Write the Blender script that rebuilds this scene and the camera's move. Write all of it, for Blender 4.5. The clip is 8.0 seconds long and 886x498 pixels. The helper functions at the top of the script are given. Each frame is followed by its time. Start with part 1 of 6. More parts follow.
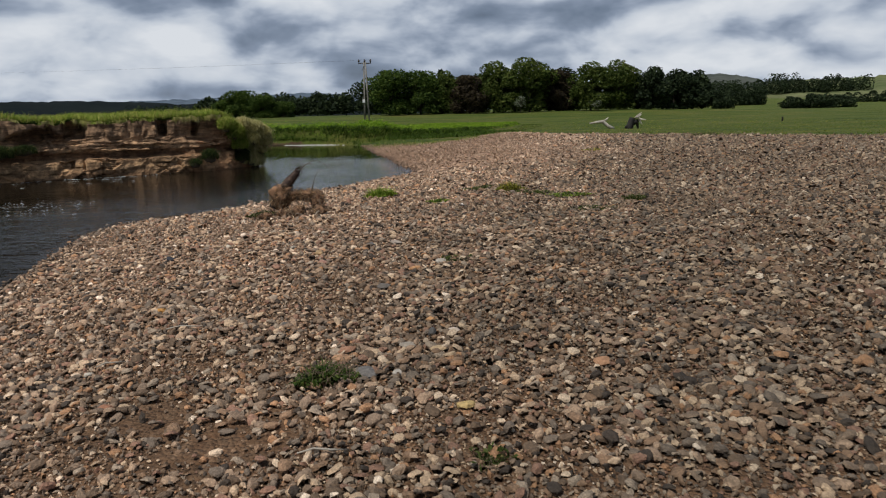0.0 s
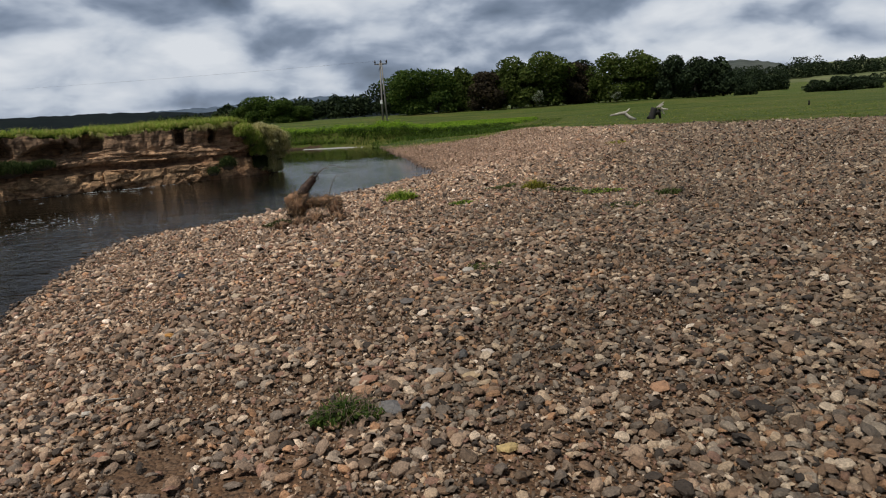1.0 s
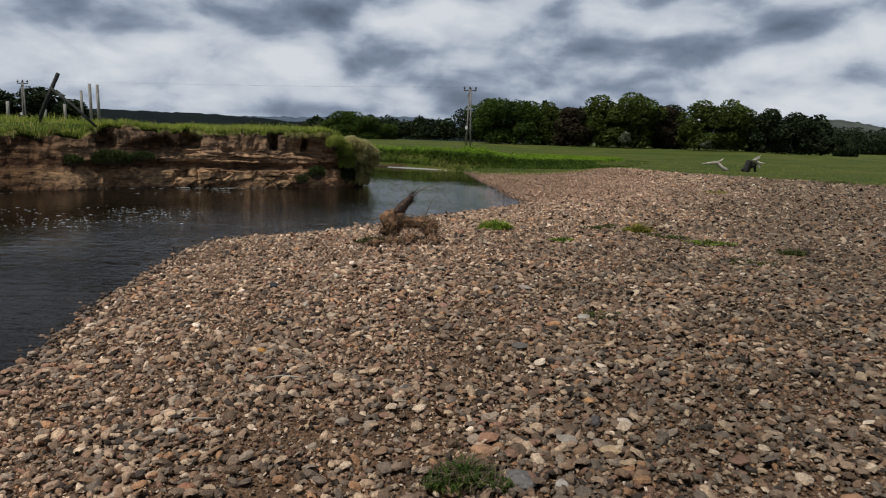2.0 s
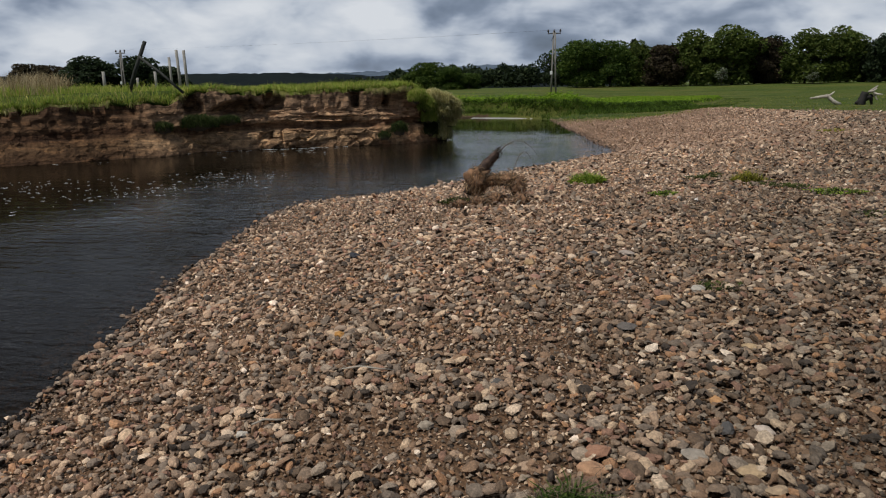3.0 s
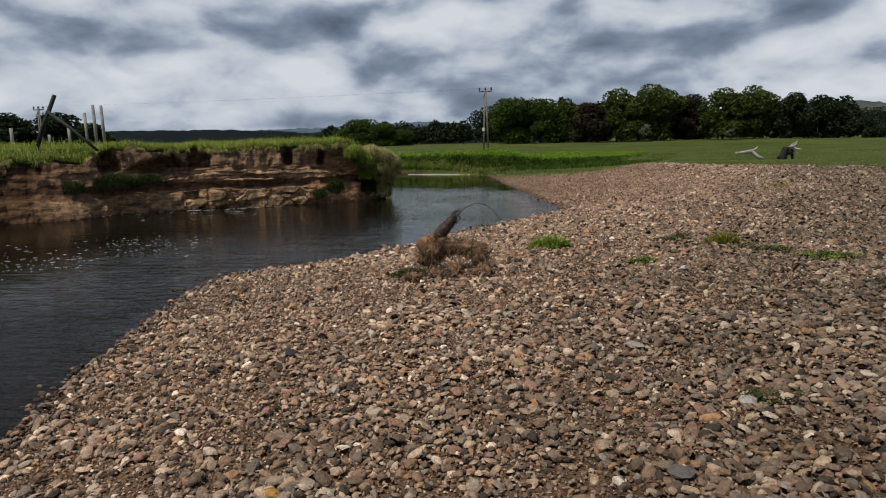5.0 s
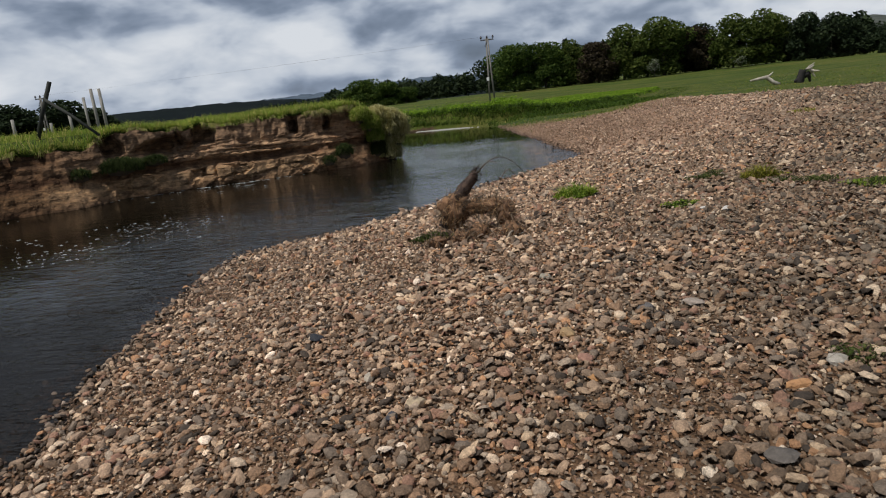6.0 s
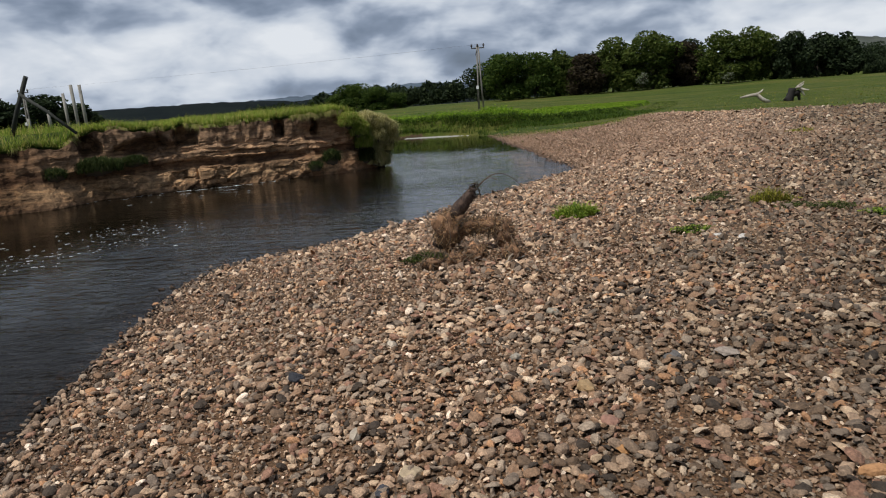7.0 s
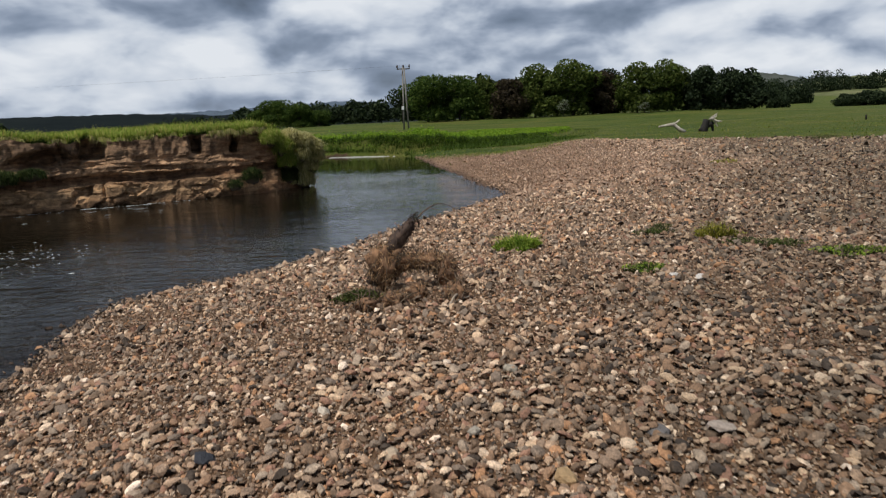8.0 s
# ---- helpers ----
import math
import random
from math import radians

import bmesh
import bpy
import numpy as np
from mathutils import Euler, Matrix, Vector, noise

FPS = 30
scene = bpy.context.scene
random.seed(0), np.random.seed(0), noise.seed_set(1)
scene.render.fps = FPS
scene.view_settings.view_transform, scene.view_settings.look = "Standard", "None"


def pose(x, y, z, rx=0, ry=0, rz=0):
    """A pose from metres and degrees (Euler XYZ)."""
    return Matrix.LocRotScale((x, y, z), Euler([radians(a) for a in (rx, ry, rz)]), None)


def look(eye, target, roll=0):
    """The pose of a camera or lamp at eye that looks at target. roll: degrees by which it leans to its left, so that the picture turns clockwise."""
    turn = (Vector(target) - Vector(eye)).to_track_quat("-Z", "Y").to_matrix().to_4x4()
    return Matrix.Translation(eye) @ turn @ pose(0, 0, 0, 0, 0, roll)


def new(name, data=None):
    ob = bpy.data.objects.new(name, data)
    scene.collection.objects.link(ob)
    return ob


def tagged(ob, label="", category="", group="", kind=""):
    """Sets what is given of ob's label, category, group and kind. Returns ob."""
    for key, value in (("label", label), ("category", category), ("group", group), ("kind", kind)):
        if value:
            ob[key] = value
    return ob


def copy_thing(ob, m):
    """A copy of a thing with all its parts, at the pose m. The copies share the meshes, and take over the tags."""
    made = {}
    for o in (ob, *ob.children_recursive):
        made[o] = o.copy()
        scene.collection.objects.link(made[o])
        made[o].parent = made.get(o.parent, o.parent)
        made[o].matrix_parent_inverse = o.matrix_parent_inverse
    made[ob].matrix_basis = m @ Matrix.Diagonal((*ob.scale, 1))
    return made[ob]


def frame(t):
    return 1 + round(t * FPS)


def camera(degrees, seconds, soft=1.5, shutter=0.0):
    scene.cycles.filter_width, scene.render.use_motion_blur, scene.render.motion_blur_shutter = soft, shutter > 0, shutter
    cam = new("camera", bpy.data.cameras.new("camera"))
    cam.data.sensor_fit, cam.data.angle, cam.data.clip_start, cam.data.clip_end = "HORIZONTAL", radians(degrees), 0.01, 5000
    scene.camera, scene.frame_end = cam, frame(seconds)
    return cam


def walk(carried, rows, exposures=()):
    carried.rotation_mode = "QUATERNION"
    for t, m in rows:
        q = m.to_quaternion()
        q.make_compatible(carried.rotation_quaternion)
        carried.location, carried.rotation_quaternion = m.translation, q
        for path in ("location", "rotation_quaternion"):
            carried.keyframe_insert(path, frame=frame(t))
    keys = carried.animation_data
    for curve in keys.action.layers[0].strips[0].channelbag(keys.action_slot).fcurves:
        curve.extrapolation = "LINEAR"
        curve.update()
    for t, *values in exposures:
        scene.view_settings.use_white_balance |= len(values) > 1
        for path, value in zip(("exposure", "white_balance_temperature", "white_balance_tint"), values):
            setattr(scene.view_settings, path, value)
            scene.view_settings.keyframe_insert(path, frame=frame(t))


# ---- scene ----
cam = camera(64.7, 8.0, soft=1.1, shutter=0.2)
PATH = [
    (0, (0.059, 0.095, 1.417), (0.06, 2.058, 1.035), -1.4),
    (0.5, (0.042, 0.372, 1.422), (-0.02, 2.336, 1.05), -3.0),
    (1, (0.028, 0.543, 1.413), (-0.035, 2.504, 1.029), -3.7),
    (1.2, (-0.063, 0.63, 1.416), (-0.137, 2.597, 1.064), -2.2),
    (2.3, (-0.37, 1.133, 1.39), (-0.677, 3.086, 1.085), 1.6),
    (2.5, (-0.373, 1.271, 1.396), (-0.748, 3.191, 0.982), -0.7),
    (3, (-0.44, 1.458, 1.428), (-0.931, 3.344, 0.982), -1.1),
    (3.5, (-0.597, 1.697, 1.465), (-0.878, 3.646, 1.112), -1.3),
    (4, (-0.683, 1.96, 1.432), (-0.876, 3.908, 1.02), -3.9),
    (4.2, (-0.697, 2.103, 1.435), (-0.998, 4.06, 1.156), -4.6),
    (5.3, (-0.963, 2.596, 1.43), (-1.264, 4.548, 1.117), -0.9),
    (5.5, (-1.001, 2.627, 1.434), (-1.279, 4.548, 0.951), -2.4),
    (6, (-1.032, 2.929, 1.429), (-1.391, 4.852, 1.01), -6.3),
    (6.5, (-0.983, 3.204, 1.446), (-1.283, 5.132, 1.007), -5.8),
    (6.6, (-1.043, 3.27, 1.471), (-1.196, 5.201, 0.972), -4.2),
    (7, (-1.193, 3.419, 1.468), (-1.507, 5.352, 1.063), -4.5),
    (7.5, (-1.305, 3.718, 1.454), (-1.393, 5.66, 0.987), -2.3),
    (8, (-1.385, 4.02, 1.495), (-1.477, 5.984, 1.132), -2.6),
]
walk(cam, [(t, look(eye, target, roll)) for t, eye, target, roll in PATH],
     exposures=[(0, -0.22), (1.2, -0.24), (2.5, -0.34), (3.5, -0.24), (4.2, -0.26), (5.5, -0.34), (6.5, -0.14), (8, -0.10)])

# ---- sky, sun and light ----
SUN_HIGH, SUN_ROUND = radians(62), radians(-135)
world = bpy.data.worlds.new("overcast_sky")
scene.world = world
world.use_nodes = True
wt = world.node_tree
wt.nodes.clear()


def node(tree, kind, at=None, **sets):
    """A node with its inputs set by name or number; at: properties."""
    n = tree.nodes.new(kind)
    for key, value in (at or {}).items():
        setattr(n, key, value)
    for key, value in sets.items():
        k = int(key[1:]) if key[0] == "i" and key[1:].isdigit() else key.replace("_", " ")
        sock = n.inputs[k]
        if isinstance(value, bpy.types.NodeSocket):
            tree.links.new(value, sock)
        else:
            sock.default_value = value
    return n


def ramp(tree, fac, stops, mode="LINEAR"):
    n = tree.nodes.new("ShaderNodeValToRGB")
    n.color_ramp.interpolation = mode
    e = n.color_ramp.elements
    while len(e) < len(stops):
        e.new(0.5)
    for el, (p, c) in zip(e, stops):
        el.position = p
        el.color = (*c, 1) if len(c) == 3 else c
    tree.links.new(fac, n.inputs[0])
    return n.outputs[0]


def mth(tree, op, a, b=None, clamp=False):
    n = tree.nodes.new("ShaderNodeMath")
    n.operation, n.use_clamp = op, clamp
    for i, v in enumerate((a, b)):
        if v is None:
            continue
        if isinstance(v, bpy.types.NodeSocket):
            tree.links.new(v, n.inputs[i])
        else:
            n.inputs[i].default_value = v
    return n.outputs[0]


def blend(tree, fac, a, b, mode="MIX"):
    n = tree.nodes.new("ShaderNodeMix")
    n.data_type, n.blend_type = "RGBA", mode
    for i, v in ((0, fac), (6, a), (7, b)):
        if isinstance(v, bpy.types.NodeSocket):
            tree.links.new(v, n.inputs[i])
        else:
            n.inputs[i].default_value = v if i == 0 else (*v, 1)
    return n.outputs[2]


def build_sky():
    """Broken overcast: long banks of billowing cloud with pale tops and blue-grey bases, heavier ahead, brighter low on both sides."""
    t = wt
    way = node(t, "ShaderNodeTexCoord").outputs["Generated"]

    def billow(lift, shift, flatten, scale, detail, rough, twist):
        p = node(t, "ShaderNodeVectorMath", {"operation": "MULTIPLY_ADD"}, i0=way, i1=(1.0, 1.0, flatten), i2=(shift, shift * 0.4, lift)).outputs[0]
        return node(t, "ShaderNodeTexNoise", i0=p, Scale=scale, Detail=detail, Roughness=rough, Distortion=twist).outputs[0]

    banks = billow(0.0, 2.3, 3.0, 3.6, 2.0, 0.42, 0.30)
    heads = billow(0.0, 1.1, 2.2, 10.0, 4.0, 0.47, 0.20)
    heads_above = billow(0.06, 1.1, 2.2, 10.0, 4.0, 0.47, 0.20)
    banks_above = billow(0.12, 2.3, 3.0, 3.6, 2.0, 0.42, 0.30)
    relief = mth(t, "ADD", mth(t, "SUBTRACT", heads, heads_above), mth(t, "MULTIPLY", mth(t, "SUBTRACT", banks, banks_above), 0.8))
    mixn = mth(t, "ADD", mth(t, "MULTIPLY", banks, 0.46), mth(t, "MULTIPLY", heads, 0.52))
    mixn = mth(t, "ADD", mixn, mth(t, "MULTIPLY", relief, 0.32))
    for azim, elev, size, gain in ((5, 10.0, 0.24, -0.035), (-13, 5.0, 0.18, 0.01), (-34, 6.0, 0.24, 0.045), (27, 7.0, 0.22, 0.085)):
        a, e = radians(azim), radians(elev)
        gap = node(t, "ShaderNodeVectorMath", {"operation": "DISTANCE"}, i0=way, i1=(math.sin(a) * math.cos(e), math.cos(a) * math.cos(e), math.sin(e))).outputs["Value"]
        soft_edge = ramp(t, mth(t, "DIVIDE", gap, size * 2), [(0.0, (1, 1, 1)), (1.0, (0, 0, 0))], "EASE")
        mixn = mth(t, "ADD", mixn, mth(t, "MULTIPLY", soft_edge, gain))
    high = ramp(t, node(t, "ShaderNodeSeparateXYZ", i0=way).outputs[2], [(0.20, (0, 0, 0)), (0.40, (1, 1, 1))])
    mixn = mth(t, "SUBTRACT", mixn, mth(t, "MULTIPLY", high, 0.19))
    cloud = ramp(t, mixn, [(0.22, (0.110, 0.140, 0.195)), (0.30, (0.165, 0.210, 0.295)), (0.41, (0.265, 0.325, 0.430)), (0.465, (0.365, 0.430, 0.540)), (0.515, (0.475, 0.540, 0.645)), (0.57, (0.600, 0.660, 0.750)), (0.72, (0.800, 0.840, 0.895))])
    sky = node(t, "ShaderNodeTexSky", {"sky_type": "NISHITA", "sun_disc": False, "sun_elevation": SUN_HIGH, "sun_rotation": SUN_ROUND}).outputs[0]
    blue = node(t, "ShaderNodeVectorMath", {"operation": "SCALE"}, i0=sky, Scale=0.09).outputs[0]
    thin_cloud = ramp(t, mixn, [(0.30, (1, 1, 1)), (0.42, (0, 0, 0))])
    colour = blend(t, mth(t, "MULTIPLY", thin_cloud, 0.10), cloud, blue)
    out = node(t, "ShaderNodeBackground", Color=colour, Strength=1.0).outputs[0]
    t.links.new(out, node(t, "ShaderNodeOutputWorld").inputs[0])


build_sky()
sun_data = bpy.data.lights.new("sun", "SUN")
sun_data.energy, sun_data.angle, sun_data.color = 3.9, radians(5), (1.0, 0.97, 0.925)
sun = new("sun", sun_data)
sun.matrix_world = look((math.sin(SUN_ROUND) * 60, math.cos(SUN_ROUND) * 60, math.tan(SUN_HIGH) * 60), (0, 0, 0))

# ---- materials ----


def material(name):
    m = bpy.data.materials.new(name)
    m.use_nodes = True
    t = m.node_tree
    t.nodes.clear()
    b = t.nodes.new("ShaderNodeBsdfPrincipled")
    t.links.new(b.outputs[0], t.nodes.new("ShaderNodeOutputMaterial").inputs[0])
    return m, t, b


def place(t):
    return node(t, "ShaderNodeNewGeometry").outputs["Position"]


def tex(t, where, scale, detail=4.0, rough=0.55, distort=0.0):
    return node(t, "ShaderNodeTexNoise", i0=where, Scale=scale, Detail=detail, Roughness=rough, Distortion=distort).outputs[0]


def stretch(t, where, v):
    return node(t, "ShaderNodeVectorMath", {"operation": "MULTIPLY"}, i0=where, i1=v).outputs[0]


def bump(t, height, strength, distance):
    return node(t, "ShaderNodeBump", Height=height, Strength=strength, Distance=distance).outputs[0]


# colours that the pebbles take, from dark slate to pale quartz
PEBBLES = [(0.0, (0.053, 0.044, 0.036)), (0.07, (0.140, 0.106, 0.077)), (0.19, (0.248, 0.175, 0.121)), (0.32, (0.241, 0.192, 0.150)),
           (0.45, (0.175, 0.152, 0.129)), (0.56, (0.374, 0.292, 0.222)), (0.67, (0.260, 0.166, 0.126)), (0.74, (0.318, 0.281, 0.236)),
           (0.83, (0.503, 0.412, 0.311)), (0.915, (0.386, 0.240, 0.143)), (0.960, (0.632, 0.550, 0.450)), (0.991, (0.800, 0.740, 0.660))]


def stone_colour(t, rnd, where):
    """The pebble's own colour, greyer and darker on the dry side of the bar, redder by the water, with grain."""
    c = ramp(t, rnd, PEBBLES, "CONSTANT")
    grain = tex(t, where, 38.0, 5.0, 0.65)
    c = blend(t, 0.55, c, blend(t, 1.0, c, ramp(t, grain, [(0.3, (0.40, 0.38, 0.37)), (0.7, (1.55, 1.5, 1.45))]), "MULTIPLY"))
    speck = tex(t, where, 130.0, 3.0, 0.6)
    c = blend(t, 0.45, c, blend(t, 1.0, c, ramp(t, speck, [(0.36, (0.45, 0.44, 0.42)), (0.52, (1.0, 1.0, 1.0)), (0.66, (1.6, 1.55, 1.5))]), "MULTIPLY"))
    sep = node(t, "ShaderNodeSeparateXYZ", i0=where)
    # greyer stones on the crown of the bar and its dry side, warmer ones by the water
    past = mth(t, "MULTIPLY", mth(t, "MAXIMUM", mth(t, "SUBTRACT", sep.outputs[1], 5.0), 0.0), 0.30)
    dry = mth(t, "MULTIPLY", mth(t, "SUBTRACT", mth(t, "ADD", sep.outputs[0], 1.0), past), 0.14)
    dry = mth(t, "ADD", dry, mth(t, "ADD", mth(t, "MULTIPLY", tex(t, where, 0.7, 4.0, 0.6), 1.3), -0.30))
    tint = ramp(t, dry, [(0.15, (1.27, 1.10, 0.95)), (0.62, (0.685, 0.620, 0.530))])
    c = blend(t, 1.0, c, tint, "MULTIPLY")
    # fine reddish silt over the stones at the head of the bar, by the water
    head = mth(t, "MULTIPLY", ramp(t, mth(t, "MULTIPLY", sep.outputs[1], 0.05), [(0.80, (0, 0, 0)), (1.30, (1, 1, 1))]), ramp(t, mth(t, "MULTIPLY", sep.outputs[0], 0.1), [(0.15, (1, 1, 1)), (0.65, (0, 0, 0))]))
    c = blend(t, mth(t, "MULTIPLY", head, 0.50), c, ramp(t, tex(t, where, 1.6, 5.0, 0.6), [(0.3, (0.25, 0.152, 0.098)), (0.7, (0.42, 0.265, 0.175))]))
    # wet stones at the water's edge
    wet = ramp(t, mth(t, "ADD", mth(t, "MULTIPLY", mth(t, "ADD", sep.outputs[2], 0.18), 8.0), mth(t, "MULTIPLY", tex(t, where, 2.5, 3.0), 0.3)), [(0.22, (0.36, 0.35, 0.35)), (0.50, (1, 1, 1))])
    return blend(t, 1.0, c, wet, "MULTIPLY")


def stone_material(name, source):
    m, t, b = material(name)
    where = place(t)
    if source == "island":
        rnd = node(t, "ShaderNodeNewGeometry").outputs["Random Per Island"]
    else:
        rnd = node(t, "ShaderNodeObjectInfo").outputs["Random"]
    if source == "colour":
        c = node(t, "ShaderNodeObjectInfo").outputs["Color"]
        grain = tex(t, where, 45.0, 5.0, 0.65)
        c = blend(t, 0.7, c, blend(t, 1.0, c, ramp(t, grain, [(0.3, (0.55, 0.53, 0.5)), (0.7, (1.4, 1.35, 1.3))]), "MULTIPLY"))
    else:
        c = stone_colour(t, rnd, where)
    t.links.new(c, b.inputs["Base Color"])
    b.inputs["Roughness"].default_value = 0.72
    b.inputs["Specular IOR Level"].default_value = 0.35
    h = mth(t, "ADD", tex(t, where, 70.0, 6.0, 0.65), mth(t, "MULTIPLY", tex(t, where, 22.0, 3.0), 1.2))
    t.links.new(bump(t, h, 0.8, 0.010), b.inputs["Normal"])
    return m


M_PEBBLE = stone_material("pebble_stone", "island")
M_STONE = stone_material("loose_stone", "object")
M_KNOWN = stone_material("single_stone", "colour")


def ground_material():
    """Fine gravel and sand, turf and river bed by two masks that lie on the sheet's points."""
    m, t, b = material("ground_gravel_and_turf")
    where = place(t)
    # fine gravel between the pebbles
    cells = node(t, "ShaderNodeTexVoronoi", i0=where, Scale=48.0)
    wide = node(t, "ShaderNodeTexVoronoi", i0=where, Scale=17.0)
    rnd = node(t, "ShaderNodeSeparateXYZ", i0=cells.outputs["Color"]).outputs[0]
    rnd2 = node(t, "ShaderNodeSeparateXYZ", i0=wide.outputs["Color"]).outputs[0]
    g = blend(t, 0.5, stone_colour(t, rnd, where), stone_colour(t, rnd2, where))
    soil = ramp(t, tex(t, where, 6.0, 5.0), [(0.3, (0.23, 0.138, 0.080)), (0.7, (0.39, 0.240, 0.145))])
    # multiplied down, so the shade in the gaps between stones is in the colour
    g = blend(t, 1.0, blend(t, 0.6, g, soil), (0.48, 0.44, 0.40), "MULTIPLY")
    # turf
    n1, n2, n3 = tex(t, stretch(t, where, (0.4, 1.0, 1.0)), 0.24, 5.0, 0.65), tex(t, where, 2.6, 5.0, 0.65), tex(t, where, 22.0, 5.0, 0.7)
    turf = ramp(t, n1, [(0.34, (0.040, 0.070, 0.010)), (0.5, (0.074, 0.098, 0.016)), (0.66, (0.128, 0.122, 0.034))])
    turf = blend(t, 0.6, turf, blend(t, 1.0, turf, ramp(t, n2, [(0.3, (0.55, 0.6, 0.5)), (0.7, (1.4, 1.35, 1.2))]), "MULTIPLY"))
    turf = blend(t, 0.5, turf, blend(t, 1.0, turf, ramp(t, n3, [(0.3, (0.5, 0.55, 0.4)), (0.7, (1.5, 1.45, 1.2))]), "MULTIPLY"))
    bed = ramp(t, tex(t, where, 5.0, 6.0, 0.6), [(0.3, (0.018, 0.015, 0.009)), (0.75, (0.060, 0.050, 0.028))])
    a1 = node(t, "ShaderNodeAttribute", {"attribute_name": "turf"}).outputs["Fac"]
    a2 = node(t, "ShaderNodeAttribute", {"attribute_name": "bed"}).outputs["Fac"]
    edge = mth(t, "ADD", a1, mth(t, "MULTIPLY", mth(t, "SUBTRACT", tex(t, where, 1.3, 5.0, 0.65), 0.5), 0.9))
    mask = ramp(t, edge, [(0.46, (0, 0, 0)), (0.56, (1, 1, 1))])
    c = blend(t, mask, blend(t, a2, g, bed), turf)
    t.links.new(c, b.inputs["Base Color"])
    b.inputs["Roughness"].default_value = 0.9
    b.inputs["Specular IOR Level"].default_value = 0.2
    h = mth(t, "ADD", mth(t, "MULTIPLY", cells.outputs["Distance"], -1.0), mth(t, "MULTIPLY", wide.outputs["Distance"], -0.8))
    h = mth(t, "ADD", h, mth(t, "MULTIPLY", n3, 0.6))
    t.links.new(bump(t, h, 0.9, 0.03), b.inputs["Normal"])
    return m


M_GROUND = ground_material()


def leaf_material(name, stops, rough=0.7, glow=0.38, spot=1.0):
    """Leaves and blades: each its own shade, some light passing through."""
    m, t, b = material(name)
    rnd = node(t, "ShaderNodeNewGeometry").outputs["Random Per Island"]
    where = place(t)
    c = ramp(t, rnd, stops)
    c = blend(t, 0.7, c, blend(t, 1.0, c, ramp(t, tex(t, where, spot, 3.0), [(0.3, (0.55, 0.6, 0.55)), (0.7, (1.35, 1.3, 1.2))]), "MULTIPLY"))
    t.links.new(c, b.inputs["Base Color"])
    b.inputs["Roughness"].default_value = rough
    b.inputs["Specular IOR Level"].default_value = 0.1
    tr = node(t, "ShaderNodeBsdfTranslucent", Color=c).outputs[0]
    mx = node(t, "ShaderNodeMixShader", Fac=glow, i1=b.outputs[0], i2=tr).outputs[0]
    t.links.new(mx, [n for n in t.nodes if n.type == "OUTPUT_MATERIAL"][0].inputs[0])
    return m


M_GRASS = leaf_material("meadow_grass", [(0.0, (0.1507, 0.2288, 0.0322)), (0.5, (0.2617, 0.3431, 0.0564)), (0.8, (0.3806, 0.3888, 0.0886)), (1.0, (0.5710, 0.4728, 0.1879))])
M_PASTURE = leaf_material("pasture_grass", [(0.0, (0.1050, 0.1594, 0.0224)), (0.5, (0.1823, 0.2390, 0.0393)), (0.8, (0.2652, 0.2709, 0.0617)), (1.0, (0.3978, 0.3294, 0.1309))])
M_LUSH = leaf_material("lush_nettles", [(0.0, (0.095, 0.185, 0.013)), (0.6, (0.185, 0.315, 0.024)), (1.0, (0.290, 0.395, 0.045))], spot=0.8)
M_TUFT = leaf_material("green_tuft_grass", [(0.0, (0.1170, 0.2031, 0.0242)), (0.6, (0.2340, 0.3359, 0.0436)), (1.0, (0.4212, 0.4531, 0.0968))], spot=6.0)
# olive grass with shade put into its colour, for the dark sods
M_SHADEGRASS = leaf_material("shade_olive_grass", [(0.0, (0.0189, 0.0271, 0.0086)), (0.6, (0.0378, 0.0522, 0.0144)), (1.0, (0.0788, 0.0887, 0.0269))], spot=2.0)
M_BANKWEED = leaf_material("dark_green_bank_weed", [(0.0, (0.016, 0.026, 0.008)), (0.6, (0.034, 0.052, 0.014)), (1.0, (0.075, 0.092, 0.030))], spot=3.0)
M_LIP = leaf_material("pale_trailing_turf", [(0.0, (0.13, 0.115, 0.040)), (0.5, (0.30, 0.27, 0.100)), (1.0, (0.52, 0.45, 0.23))], spot=3.0)
# darker copy of the far bank's green, standing for shade at its foot
M_BANKSHADE = leaf_material("shaded_bank_grass", [(0.0, (0.020, 0.040, 0.006)), (0.6, (0.050, 0.092, 0.012)), (1.0, (0.11, 0.165, 0.024))], spot=1.4)
M_DRY = leaf_material("dry_grass", [(0.0, (0.1875, 0.1329, 0.0703)), (0.5, (0.4062, 0.3125, 0.1798)), (1.0, (0.6562, 0.5469, 0.3594))], spot=3.0)
M_STRAW = leaf_material("bleached_tussock_straw", [(0.0, (0.20, 0.20, 0.065)), (0.5, (0.44, 0.40, 0.165)), (1.0, (0.74, 0.66, 0.40))], spot=3.0)
M_LEAF = leaf_material("broad_leaves", [(0.0, (0.0296, 0.0557, 0.0124)), (0.5, (0.0594, 0.1003, 0.0201)), (1.0, (0.1151, 0.1578, 0.0340))], spot=0.45)
M_LEAF2 = leaf_material("pale_green_leaves", [(0.0, (0.040, 0.062, 0.015)), (0.5, (0.075, 0.108, 0.024)), (1.0, (0.130, 0.155, 0.038))], spot=0.45)
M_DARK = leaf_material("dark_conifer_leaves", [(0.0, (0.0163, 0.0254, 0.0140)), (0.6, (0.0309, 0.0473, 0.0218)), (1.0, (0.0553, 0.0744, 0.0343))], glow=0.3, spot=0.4)
